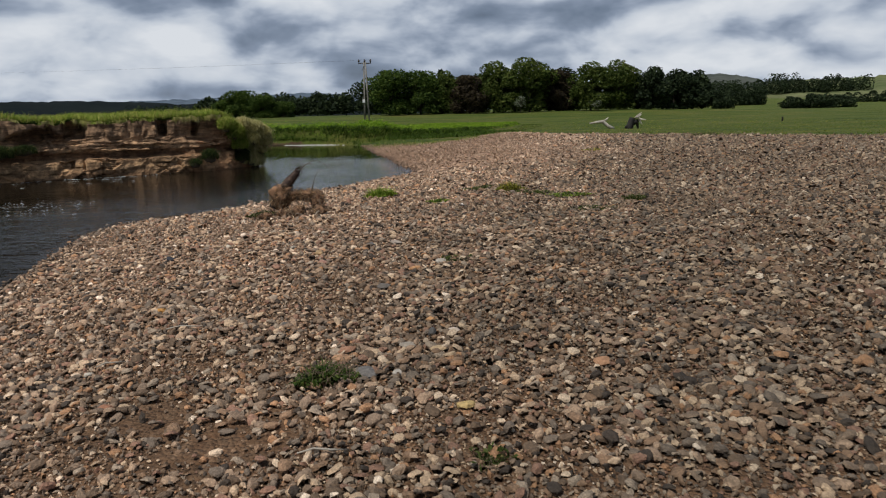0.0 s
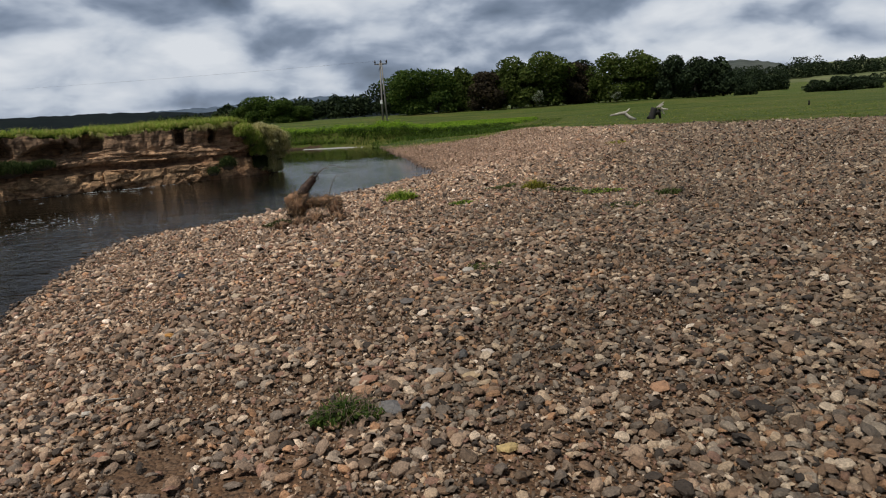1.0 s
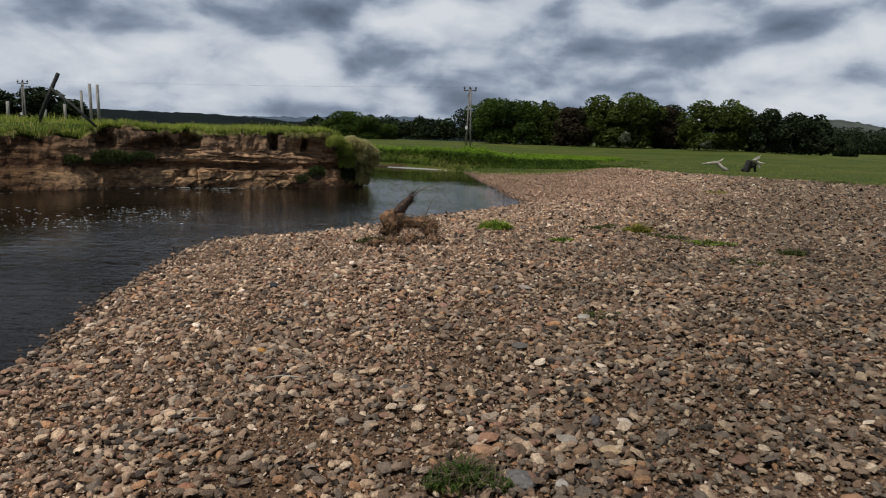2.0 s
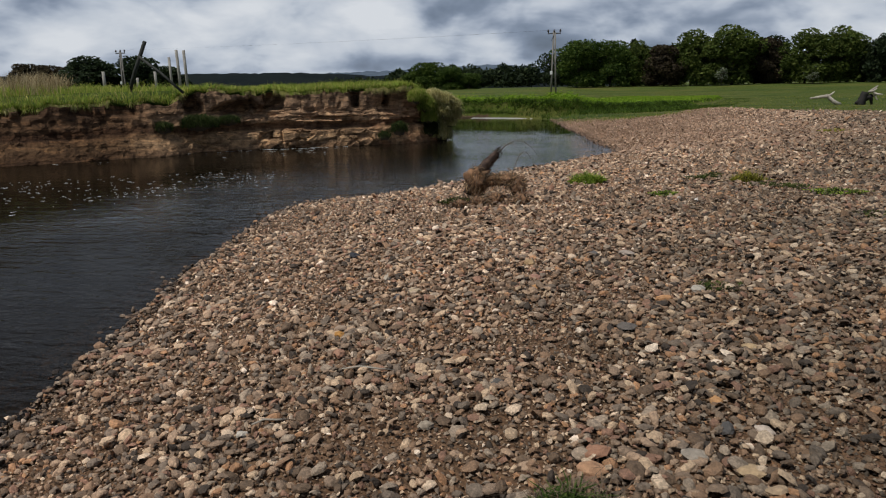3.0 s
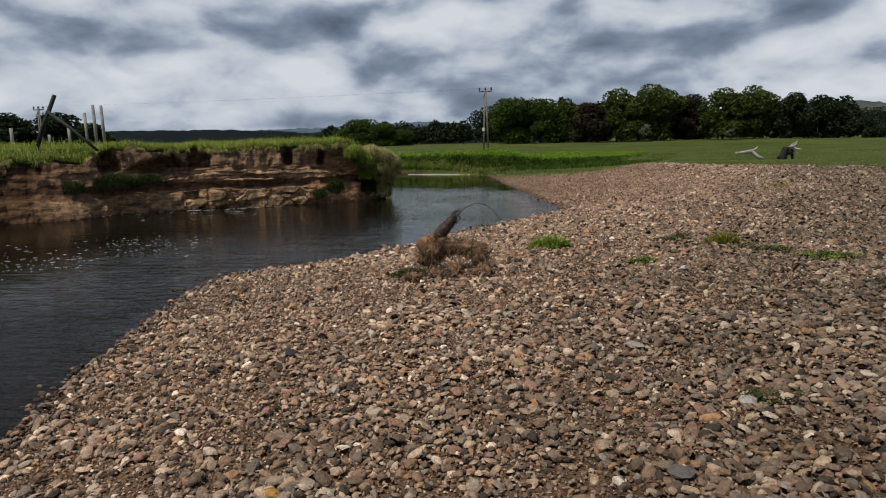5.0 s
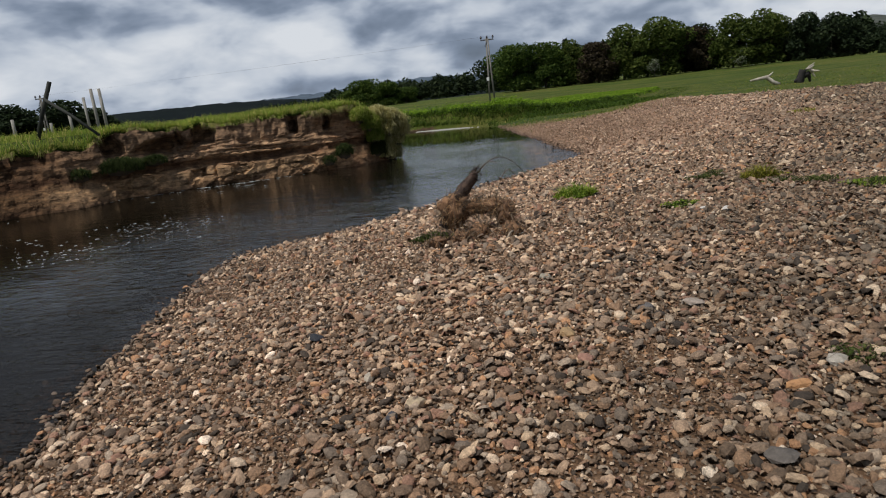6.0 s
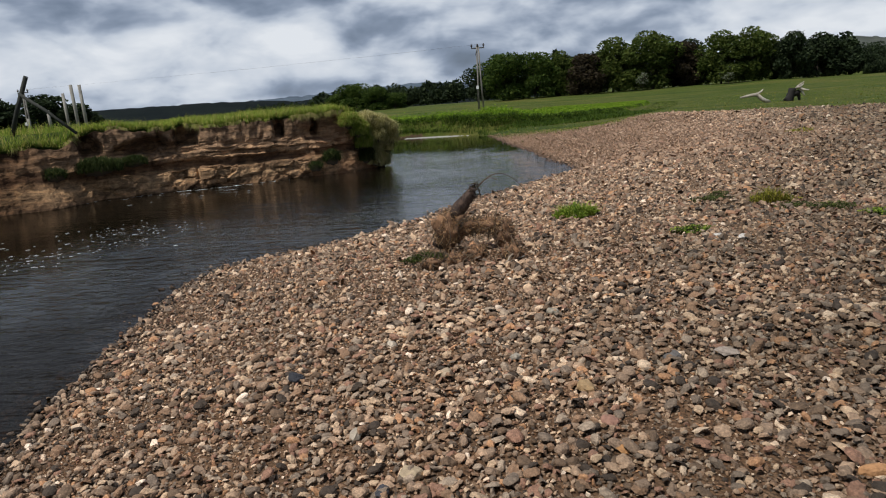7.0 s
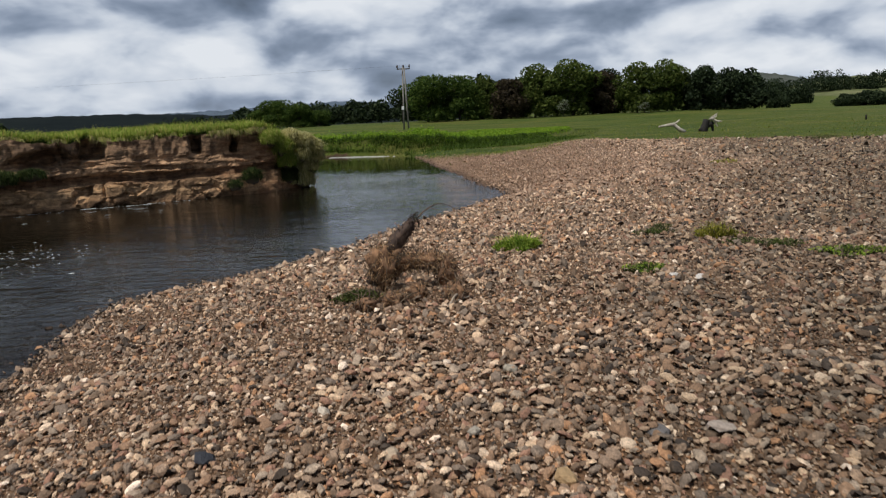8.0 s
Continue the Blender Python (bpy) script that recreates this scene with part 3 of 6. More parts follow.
def heights(x, y):
    """The ground's height, and its turf and river bed masks."""
    xy = np.stack([x, y], 1)
    d = along(SHORE, xy) * np.where(inside(RIGHT_LAND, xy), 1, -1)
    e = along(FOOT, xy) * np.where(inside(LEFT_LAND, xy), 1, -1)
    g = along(TURF, xy) * np.where(inside(TURF_LAND, xy), 1, -1)
    dd = np.maximum(d, 0)
    bar = WATER + 0.40 * (1 - np.exp(-((dd / 2.0) ** 1.3))) + np.clip(0.022 * (y - 6.5), -0.09, 0) * smoothstep(0, 2.5, dd)
    bar = bar - 0.10 * np.exp(-(((y - 13.5) / 3.5) ** 2)) * smoothstep(0, 2, dd) + 0.016 * wave(x, y, 3, 3.2) * smoothstep(0, 1.5, dd)
    bar = bar + 0.20 * np.exp(-(((x - 3.3) / 2.0) ** 2) - ((y - 33.0) / 3.2) ** 2)
    field = 0.05 + (1.25 - 0.95 * smoothstep(30, 85, x)) * smoothstep(85, 130, y) + 0.06 * wave(x, y, 5, 23) * smoothstep(38, 60, y)
    field = field + smoothstep(190, 520, y) * smoothstep(20, 130, x) * 6.5
    farbank = WATER + 0.55 * smoothstep(0, 0.4, dd)
    o = along(OLD_EDGE, xy) * np.where(inside(HIGH_LAND, xy), 1, -1)
    lip = smoothstep(-0.3, 0.2, o) * smoothstep(-1.0, -4.0, x) * smoothstep(60, 50, y)
    k = smoothstep(-0.6, 3.5, g)
    land = bar * (1 - k) + field * k
    land = land * (1 - lip) + np.maximum(farbank, land) * lip
    land = land + 0.30 * smoothstep(-0.1, 0.5, o) * (1 - smoothstep(70, 110, y))
    bed = WATER + np.maximum(-0.75, -0.02 + 0.20 * np.minimum(d, 0)) + 0.02 * wave(x, y, 9, 1.7)
    z = np.where(d > 0, land, bed)
    top = 1.46 + 0.06 * wave(x, y, 11, 9)
    left = WATER - 0.75 + (top - WATER + 0.75) * smoothstep(0.9, 1.5, e)
    z = np.where(e > 0, left, z)
    turf = np.where(e > 0.8, 1.0, np.clip(0.5 + g * 0.28, 0, 1) * (d > -0.3))
    turf = np.where((lip > 0.3) & (e < 0), np.clip((d + 0.1) * 6, 0, 1), turf)
    bedm = np.clip(0.5 - d * 2.2, 0, 1) * (e < 0.8)
    return z, turf, bedm, d, e, g


def ground_at(x, y):
    return heights(np.atleast_1d(np.asarray(x, float)), np.atleast_1d(np.asarray(y, float)))[0]


def spaced(a, b, step, lo, hi, grow=1.13):
    mid = list(np.arange(a, b + step / 2, step))
    s, p = step, b
    while p < hi:
        s *= grow
        p += s
        mid.append(p)
    s, p = step, a
    while p > lo:
        s *= grow
        p -= s
        mid.insert(0, p)
    return np.array(mid)


gx, gy = spaced(-17, 17, 0.28, -2600, 2600), spaced(0, 42, 0.28, -800, 2800)
X, Y = np.meshgrid(gx, gy, indexing="ij")
Z, TURF_M, BED_M, *_ = heights(X.ravel(), Y.ravel())
ni, nj = len(gx), len(gy)
ii, jj = np.meshgrid(np.arange(ni - 1), np.arange(nj - 1), indexing="ij")
quads = np.stack([ii * nj + jj, (ii + 1) * nj + jj, (ii + 1) * nj + jj + 1, ii * nj + jj + 1], -1).reshape(-1, 4)
ground_mesh = mesh_of("ground", np.stack([X.ravel(), Y.ravel(), Z], 1), quads, M_GROUND)
for key, vals in (("turf", TURF_M), ("bed", BED_M)):
    ground_mesh.attributes.new(key, "FLOAT", "POINT").data.foreach_set("value", vals.astype(np.float32))
ground = tagged(new("ground", ground_mesh), "pebble gravel bar and green pasture beside the river", "ground", kind="structure")

# water: one level sheet, hidden under the land where the land is higher
wx, wy = spaced(-20, 2, 1.0, -700, 90), spaced(-4, 46, 1.0, -700, 300)
A, B = np.meshgrid(wx, wy, indexing="ij")
na, nb = len(wx), len(wy)
ia, ib = np.meshgrid(np.arange(na - 1), np.arange(nb - 1), indexing="ij")
wq = np.stack([ia * nb + ib, (ia + 1) * nb + ib, (ia + 1) * nb + ib + 1, ia * nb + ib + 1], -1).reshape(-1, 4)
wv = np.stack([A.ravel(), B.ravel(), np.full(A.size, WATER)], 1)
cent = wv[wq].mean(1)
_, _, _, dw, ew, _ = heights(cent[:, 0], cent[:, 1])
keep = (dw < 2.5) & (ew < 2.5)
keep |= (np.abs(wv[wq][:, 0, 0] - wv[wq][:, 2, 0]) > 3) & (dw < 15) & (ew < 15)
water = tagged(new("water", mesh_of("water", wv, wq[keep], M_WATER)), "dark peat-brown river water with small ripples", "river", kind="structure")
water.visible_shadow = False


# ---- the cut bank across the river ----
def walk_line(line, a, b, step):
    """Evenly spaced points and outward normals on part of a line, from the point nearest a to that nearest b."""
    seg = np.hypot(*np.diff(line, axis=0).T)
    s = np.r_[0, np.cumsum(seg)]
    fine = np.arange(0, s[-1], 0.02)
    p = np.stack([np.interp(fine, s, line[:, 0]), np.interp(fine, s, line[:, 1])], 1)
    i0, i1 = (np.hypot(*(p - q).T).argmin() for q in (np.array(a), np.array(b)))
    p = p[i0 : i1 : max(1, int(step / 0.02))]
    t = np.gradient(p, axis=0)
    t /= np.linalg.norm(t, axis=1, keepdims=True)
    return p, np.stack([t[:, 1], -t[:, 0]], 1)


def fbm(p, octaves=4):
    return noise.fractal(Vector(p), 1.0, 2.0, octaves)


def sag(x, y):
    """How far the turf's edge has sunk, most where the bank has slumped."""
    end = 1.05 * smoothstep(22.7, 24.2, y) * smoothstep(-8.2, -7.0, x)
    return end + 0.30 * smoothstep(-11.7, -12.9, x) + 0.09 * np.clip(wave(x, y, 71, 1.2), -0.3, 1) + 0.05 * np.clip(wave(x, y, 72, 0.5), -0.5, 1)


def step01(a, b, v):
    q = min(1.0, max(0.0, (v - a) / (b - a)))
    return q * q * (3 - 2 * q)


def bank_relief(s, x, z, top):
    """How far the cut face stands out at a place along it and a height: pillars and hollows under the turf, thin beds, a worn band, blocks at the foot."""
    slump = step01(-11.8, -13.0, x)
    firm = 1 - 0.8 * slump
    level = z + 0.10 * fbm((s * 0.35, 4.0, 0.5), 3) + 0.03 * fbm((s * 2.0, 1.0, 2.0), 2)
    o = 0.10 - 0.26 * (z - WATER) / 1.64 + 0.18 * fbm((s * 0.6, z * 0.7, 1.0), 4)
    soil = step01(0.86, 1.00, level)
    hollow = step01(0.02, 0.26, noise.noise(Vector((s * 2.5, 2.0, 6.0 + z * 0.4))) + 0.3 * noise.noise(Vector((s * 5.1, 7.0, z * 1.6))))
    o -= soil * (0.58 * hollow - 0.08) * (0.4 + 0.6 * firm)
    o += soil * 0.09 * fbm((s * 4.0, z * 1.2, 3.0), 3)
    beds = step01(0.50, 0.56, level) * (1 - soil)
    k, f = divmod(level + 0.05 * fbm((s * 1.2, z, 7.0), 3), 0.085)
    shelf = noise.noise(Vector((s * 0.9 + k * 3.7, k * 5.1, 3.0)))
    o += firm * beds * (0.04 + 0.15 * shelf - 0.05 * abs(2 * f / 0.085 - 1) ** 3)
    band = step01(0.30, 0.36, level) * (1 - step01(0.50, 0.56, level))
    o -= firm * band * (0.10 + 0.12 * max(0.0, fbm((s * 1.4, z * 3, 5.0), 3)))
    foot = 1 - step01(0.29, 0.35, level)
    dist, spots = noise.voronoi(Vector((s * 2.3 + 0.35 * fbm((s, z * 2, 3.0)), level * 3.9 + 0.5 * fbm((s * 0.8, z, 8.0)), 2.0)))
    pick = noise.noise(spots[0] * 7.3)
    chunky = step01(-0.15, 0.25, noise.noise(Vector((s * 0.5, 9.0, 2.0))))
    o += firm * foot * (0.06 + chunky * (0.15 * pick - 0.12 * (1 - step01(0.0, 0.14, dist[1] - dist[0]))))
    # gullies and the two caves under the turf
    o -= firm * 0.34 * max(0.0, noise.noise(Vector((s * 0.95, z * 0.25, 4.0))) - 0.22) * step01(-0.1, 0.3, z)
    ragged = 0.5 * fbm((s * 1.8, z * 2.2, 6.0), 4)
    o -= 0.95 * math.exp(-((((x + 11.2 + 0.5 * ragged) / 0.50) ** 2 + ((z - 0.98 - 0.22 * ragged) / 0.20) ** 2) ** 2))
    o -= 0.60 * math.exp(-(((x + 7.35) / 0.40) ** 2) - ((z - 0.98) / 0.22) ** 2)
    o -= 0.14 * step01(-8.3, -6.8, x)
    u = (z - WATER) / (top - WATER)
    o += slump * 0.62 * max(0.0, 1 - u) ** 1.2
    return o + 0.045 * fbm((s * 6.0, z * 6.0, 2.0), 4)


def bank_face():
    p, out = walk_line(FOOT, (-27, 5), (-10.2, 33), 0.06)
    n, rows = len(p), 54
    v = np.empty((n, rows + 6, 3))
    top = 1.46 + 0.06 * wave(p[:, 0], p[:, 1], 11, 9)
    low_lip = sag(p[:, 0], p[:, 1])
    for i in range(n):
        x, y = p[i]
        s = i * 0.06
        jag = 0.20 * fbm((s * 0.7, 3.3, 0.0), 4) + 0.12 * fbm((s * 2.6, 5.3, 0.0), 3)
        rim = top[i] - low_lip[i] - 0.05 + 0.05 * fbm((s * 0.9, 8, 1))
        for j in range(rows):
            u = j / (rows - 1)
            z = WATER - 0.35 + (rim - WATER + 0.35) * u
            o = bank_relief(s, x, z, top[i]) + jag * u
            v[i, j] = x + out[i, 0] * o, y + out[i, 1] * o, z
        lip = -0.30 + jag + 0.10 * fbm((s * 2.1, 1, 9), 3)
        for k, (o, dz) in enumerate(((lip + 0.06, -0.05), (lip + 0.12, 0.0), (lip + 0.03, 0.05), (-0.9, 0.04), (-1.4, 0.03), (-2.2, -0.06))):
            v[i, rows + k] = x + out[i, 0] * o, y + out[i, 1] * o, top[i] + dz - low_lip[i] * (1.0, 1.0, 0.9, 0.35, 0.1, 0.0)[k]
    m = rows + 6
    a, b = np.meshgrid(np.arange(n - 1), np.arange(m - 1), indexing="ij")
    q = np.stack([a * m + b, (a + 1) * m + b, (a + 1) * m + b + 1, a * m + b + 1], -1).reshape(-1, 4)
    return v.reshape(-1, 3), q, m, rows


bv, bq, bm_rows, b_rows = bank_face()
bank_mesh = mesh_of("river_bank", bv, bq, M_EARTH, smooth=False)
bank_mesh.materials.append(M_GROUND)
bank_mesh.attributes.new("turf", "FLOAT", "POINT").data.foreach_set("value", np.ones(len(bv), np.float32))
idx = np.tile((np.arange(bm_rows - 1) >= b_rows).astype(np.int32), len(bq) // (bm_rows - 1))
bank_mesh.polygons.foreach_set("material_index", idx)
river_bank = tagged(new("river_bank", bank_mesh), "undercut brown earth river bank with layered soil", "river bank", kind="structure")


def bank_strip(a, b, count, back0, back1):
    """Random points on top of the bank between two distances behind its foot."""
    p, out = walk_line(FOOT, a, b, 0.02)
    k = rng.integers(0, len(p), count)
    o = rng.uniform(back0, back1, count)
    xy = p[k] - out[k] * o[:, None]
    z = np.where(o < 1.5, 1.46 + 0.06 * wave(p[k, 0], p[k, 1], 11, 9) + 0.03 - sag(p[k, 0], p[k, 1]) * (1 - smoothstep(0.4, 1.3, o)), 0)
    zz = ground_at(xy[:, 0], xy[:, 1])
    return np.c_[xy, np.where(o < 1.1, z, np.where(o < 1.8, np.maximum(z, zz), zz)) - 0.02]


LIP = bv.reshape(-1, bm_rows, 3)[:, b_rows : b_rows + 4]


def lip_points(count, r0, r1):
    """Random points on the turf's rolled edge: r0, r1 from 0 under its edge to 3 well back on top."""
    i = rng.integers(0, len(LIP) - 1, count)
    g = rng.uniform(r0, r1, count)
    k = np.minimum(g.astype(int), 2)
    f = (g - k)[:, None]
    a = LIP[i, k] * (1 - f) + LIP[i, k + 1] * f
    b = LIP[i + 1, k] * (1 - f) + LIP[i + 1, k + 1] * f
    u = rng.uniform(0, 1, (count, 1))
    away = LIP[i, 1] - LIP[i, 3]
    return a * (1 - u) + b * u, away / (np.linalg.norm(away, axis=1, keepdims=True) + 1e-9)


def hanging(count, length, bare):
    """Blades that lean out over the bank's edge and hang down, in tufts with bare stretches between."""
    base, out = lip_points(count, 0.6, 1.6)
    keep_b = wave(base[:, 0], base[:, 1], 61, 1.3) + 0.5 * wave(base[:, 0], base[:, 1], 62, 0.45) + rng.normal(0, 0.25, count) > bare
    base, out = base[keep_b], out[keep_b] * (1, 1, 0)
    n = len(base)
    h = length * rng.uniform(0.3, 1.1, n)[:, None]
    side = np.c_[-out[:, 1], out[:, 0], np.zeros(n)] * 0.007
    mid = base + out * h * 0.35 + (0, 0, 0.01)
    tip = base + out * h * 0.42 + side * rng.normal(0, 9, n)[:, None] - np.c_[np.zeros((n, 2)), h * 0.9]
    v = np.stack([base - side, base + side, mid - side, mid + side, tip], 1).reshape(-1, 3)
    return v, (np.arange(n)[:, None, None] * 5 + np.array([[0, 1, 3], [0, 3, 2], [2, 3, 4]])[None]).reshape(-1, 3)


# ---- grass on the banks ----
near_lip = lip_points(20000, 0.7, 3.0)[0]
mid_top = bank_strip((-27, 5), (-8.2, 27.5), 19000, 1.0, 6.0)
far_top = bank_strip((-30, 2.5), (-9.5, 31), 14000, 5.0, 18.0)
tall = 1 + 0.5 * np.clip(wave(mid_top[:, 0], mid_top[:, 1], 21, 2.5), -0.7, 1)
grass_v = join(blades(near_lip, rng.uniform(0.07, 0.30, len(near_lip)), 0.011, 1.1, 0.15),
               blades(mid_top, rng.uniform(0.16, 0.36, len(mid_top)) * tall, 0.013, 0.9),
               blades(far_top, rng.uniform(0.20, 0.36, len(far_top)), 0.04, 0.6))
tagged(new("bank_grass", mesh_of("bank_grass", *grass_v, M_GRASS)), "tall green meadow grass on top of the river bank", "grass", kind="stuff")

gv, gf = hanging(9000, 0.15, 0.0)
tagged(new("hanging_grass", mesh_of("hanging_grass", gv, gf, M_GRASS)), "green grass drooping over the edge of the earth bank", "grass", kind="stuff")
hv, hf = hanging(11000, 0.20, 0.25)
tagged(new("hanging_dry_grass", mesh_of("hanging_dry_grass", hv, hf, M_LIP)), "pale matted turf and roots trailing over the earth bank", "grass", kind="stuff")


def weed(name, at, rx, ry, height, count, mats, label, dry=0):
    """A low tuft in the gravel: a sward of blades and a mat of small leaves, and dead stems where it has them."""
    z0 = float(ground_at(at[0], at[1])[0])
    ob = empty(name, (at[0], at[1], z0))

    def spread(n, wide):
        a, q = rng.uniform(0, 2 * np.pi, n), np.sqrt(rng.uniform(0, 1, n)) * wide
        q = q * (1 + 0.25 * np.sin(3 * a + at[0] * 7) + 0.15 * np.sin(5 * a + at[1] * 3))
        x, y = rx * q * np.cos(a), ry * q * np.sin(a)
        return np.c_[x, y, ground_at(at[0] + x, at[1] + y) - z0], q

    p, q = spread(count, 0.9)
    lift = 0.65 + 0.5 * np.clip(wave(p[:, 0] * 9, p[:, 1] * 9, 81, 1.1), -0.6, 1)
    tagged(part("sward", mesh_of("sward", *blades(p, 0.035 + rng.uniform(0.45, 1.1, count) * height * lift * (1.15 - 0.6 * q), 0.0085, 0.9, 0.1), mats[0]), ob), kind="stuff")
    p, q = spread(count // 2, 1.1)
    p[:, 2] += 0.040 + height * 0.35 * rng.uniform(0, 1, len(p)) * (1.1 - 0.8 * q).clip(0.1, 1)
    tagged(part("leaf_mat", mesh_of("leaf_mat", *leaf_cards(p, 0.015, 0.8), mats[1], False), ob), kind="stuff")
    if dry:
        p, q = spread(dry, 1.15)
        tagged(part("dead_growth", mesh_of("dead_growth", *blades(p, 0.03 + rng.uniform(0.5, 1.2, dry) * height, 0.0035, 1.3, 0.2), M_TWIG), ob), "brown dead stems", kind="stuff")
    return tagged(ob, label, "grass", "gravel tufts")


def lobe(c, r, count):
    """Points on the upper, outer side of a rounded sod."""
    d = rng.normal(size=(count, 3))
    d /= np.linalg.norm(d, axis=1, keepdims=True)
    d[:, 2] = np.where(d[:, 2] < -0.3, -d[:, 2], d[:, 2])
    return np.array(c) + d * np.array(r) * rng.uniform(0.75, 1.02, (count, 1))


def sod_core(c, r, seed):
    """The earth inside a slumped sod."""
    bm = bmesh.new()
    bmesh.ops.create_icosphere(bm, subdivisions=3, radius=1)
    for q in bm.verts:
        q.co = Vector([c[i] + q.co[i] * r[i] * (0.88 + 0.25 * fbm(q.co * 2 + Vector((seed, 0, 0)), 3)) for i in range(3)])
    f = np.array([[q.index for q in p.verts] for p in bm.faces])
    v = np.array([q.co for q in bm.verts])
    bm.free()
    return v, f


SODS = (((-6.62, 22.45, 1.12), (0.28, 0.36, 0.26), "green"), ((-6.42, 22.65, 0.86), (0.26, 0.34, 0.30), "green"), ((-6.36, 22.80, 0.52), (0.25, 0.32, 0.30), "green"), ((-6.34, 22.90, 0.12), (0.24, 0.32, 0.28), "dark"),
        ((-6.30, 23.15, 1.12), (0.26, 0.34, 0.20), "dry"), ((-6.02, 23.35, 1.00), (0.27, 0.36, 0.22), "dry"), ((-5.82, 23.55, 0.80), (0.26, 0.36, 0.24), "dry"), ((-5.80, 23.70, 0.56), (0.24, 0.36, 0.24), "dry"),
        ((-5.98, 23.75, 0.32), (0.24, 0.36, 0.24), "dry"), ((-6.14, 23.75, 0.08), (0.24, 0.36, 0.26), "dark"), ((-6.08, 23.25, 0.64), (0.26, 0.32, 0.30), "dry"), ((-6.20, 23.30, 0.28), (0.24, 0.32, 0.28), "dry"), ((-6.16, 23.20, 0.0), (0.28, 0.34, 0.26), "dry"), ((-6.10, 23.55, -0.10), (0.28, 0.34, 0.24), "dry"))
sod = tagged(empty("slumped_sod", (-6.5, 23.5, 0.0)), "overgrown slumped turf with pale dry tussocks on the bank", "turf")
for n, (c, r, kind) in enumerate(SODS):
    c = np.array(c) - (-6.5, 23.5, 0.0)
    part("earth_core", mesh_of("earth_core", *sod_core(c, np.array(r) * 0.55, n * 3.1), M_SOIL), sod)
    count = int(6800 * r[1])
    pts = lobe(c, r, count)
    # the dark kind carries shade in its grass colour
    mats = {"green": (M_GRASS, 0.20, 1.1), "dry": (M_STRAW, 0.26, 0.9), "dark": (M_SHADEGRASS, 0.18, 1.2)}[kind]
    part("tussock", mesh_of("tussock", *blades(pts, rng.uniform(0.4, 1.2, count) * mats[1], 0.013, mats[2], 0.45), mats[0]), sod, {"green": "green grass", "dry": "pale dry grass", "dark": "dark shade-toned grass"}[kind])

for at, r, n, h in (((-11.85, 18.80, 0.56), (0.62, 0.34, 0.22), 2600, 0.20), ((-11.25, 19.35, 0.62), (0.34, 0.26, 0.14), 800, 0.16), ((-12.55, 18.15, 0.48), (0.30, 0.24, 0.16), 600, 0.18),
                   ((-7.05, 21.85, 0.22), (0.26, 0.22, 0.22), 700, 0.18), ((-7.45, 21.65, 0.04), (0.22, 0.18, 0.14), 350, 0.14)):
    ob = empty("bank_tussock", at)
    part("root_mat", mesh_of("root_mat", *sod_core((0, 0, 0), np.array(r) * 0.75, at[0]), M_SOIL), ob)
    pts = lobe((0, 0, 0), r, n)
    part("sward", mesh_of("sward", *blades(pts, rng.uniform(0.4, 1.2, n) * h, 0.014, 1.2, 0.4), M_BANKWEED), ob)
    tagged(ob, "dark olive grass tussock growing on the earth bank", "grass", "bank tussocks")
pk = np.radians(rng.uniform(42, 52, 34)), rng.uniform(22.0, 26.0, 34)
px, py = (np.repeat(v, 110) + rng.normal(0, 0.24, 34 * 110) for v in (-0.44 - pk[1] * np.sin(pk[0]), 1.46 + pk[1] * np.cos(pk[0])))
pv = blades(np.c_[px, py, ground_at(px, py)], rng.uniform(0.42, 0.82, len(px)), 0.012, 0.45)
tagged(new("tall_dry_grass", mesh_of("tall_dry_grass", *pv, M_DRY)), "tall pale dry grass standing on the bank top", "grass", kind="stuff")

# lush growth along the far bank
fp, fo = walk_line(OLD_EDGE, (-24, 47), (8.5, 74), 0.02)
k = rng.integers(0, len(fp), 44000)
off = 0.05 + rng.uniform(0.0, 1, 44000) ** 1.1 * 9.0
off = off + 0.9 * np.clip(wave(fp[k, 0], fp[k, 1], 34, 1.6), 0, 1)
fx = fp[k] - fo[k] * off[:, None]
fz, _, _, _, fe, _ = heights(fx[:, 0], fx[:, 1])
fd = along(OLD_EDGE, fx)
ok = (fe < 0) & inside(HIGH_LAND, fx)
fx, fz, fd = fx[ok], fz[ok], fd[ok]
top = (0.38 + 0.24 * wave(fx[:, 0], fx[:, 1], 31, 2.6) + 0.14 * wave(fx[:, 0], fx[:, 1], 32, 0.9)) * (1 - 0.6 * smoothstep(3.0, 8.0, fd)) * (1 - smoothstep(41, 58, fx[:, 1])) * (0.30 + 0.70 * smoothstep(0.0, 2.2, fd))
half = rng.uniform(0, 1, len(fx)) < 0.55
gv = blades(np.c_[fx, fz][half], top[half].clip(0.08, 1) * rng.uniform(0.5, 1.2, half.sum()), 0.028, 1.2, 0.2)
tagged(new("far_bank_grass", mesh_of("far_bank_grass", *gv, M_LUSH)), "lush green grass along the far bank", "grass", kind="stuff")
hp = np.c_[fx, fz + top.clip(0.03, 1) * rng.uniform(0.25, 0.9, len(fx))][~half]
tagged(new("far_bank_growth", mesh_of("far_bank_growth", *leaf_cards(hp, 0.06, 1.1), M_LUSH, False)), "lush green nettles along the far bank", "undergrowth", kind="stuff")

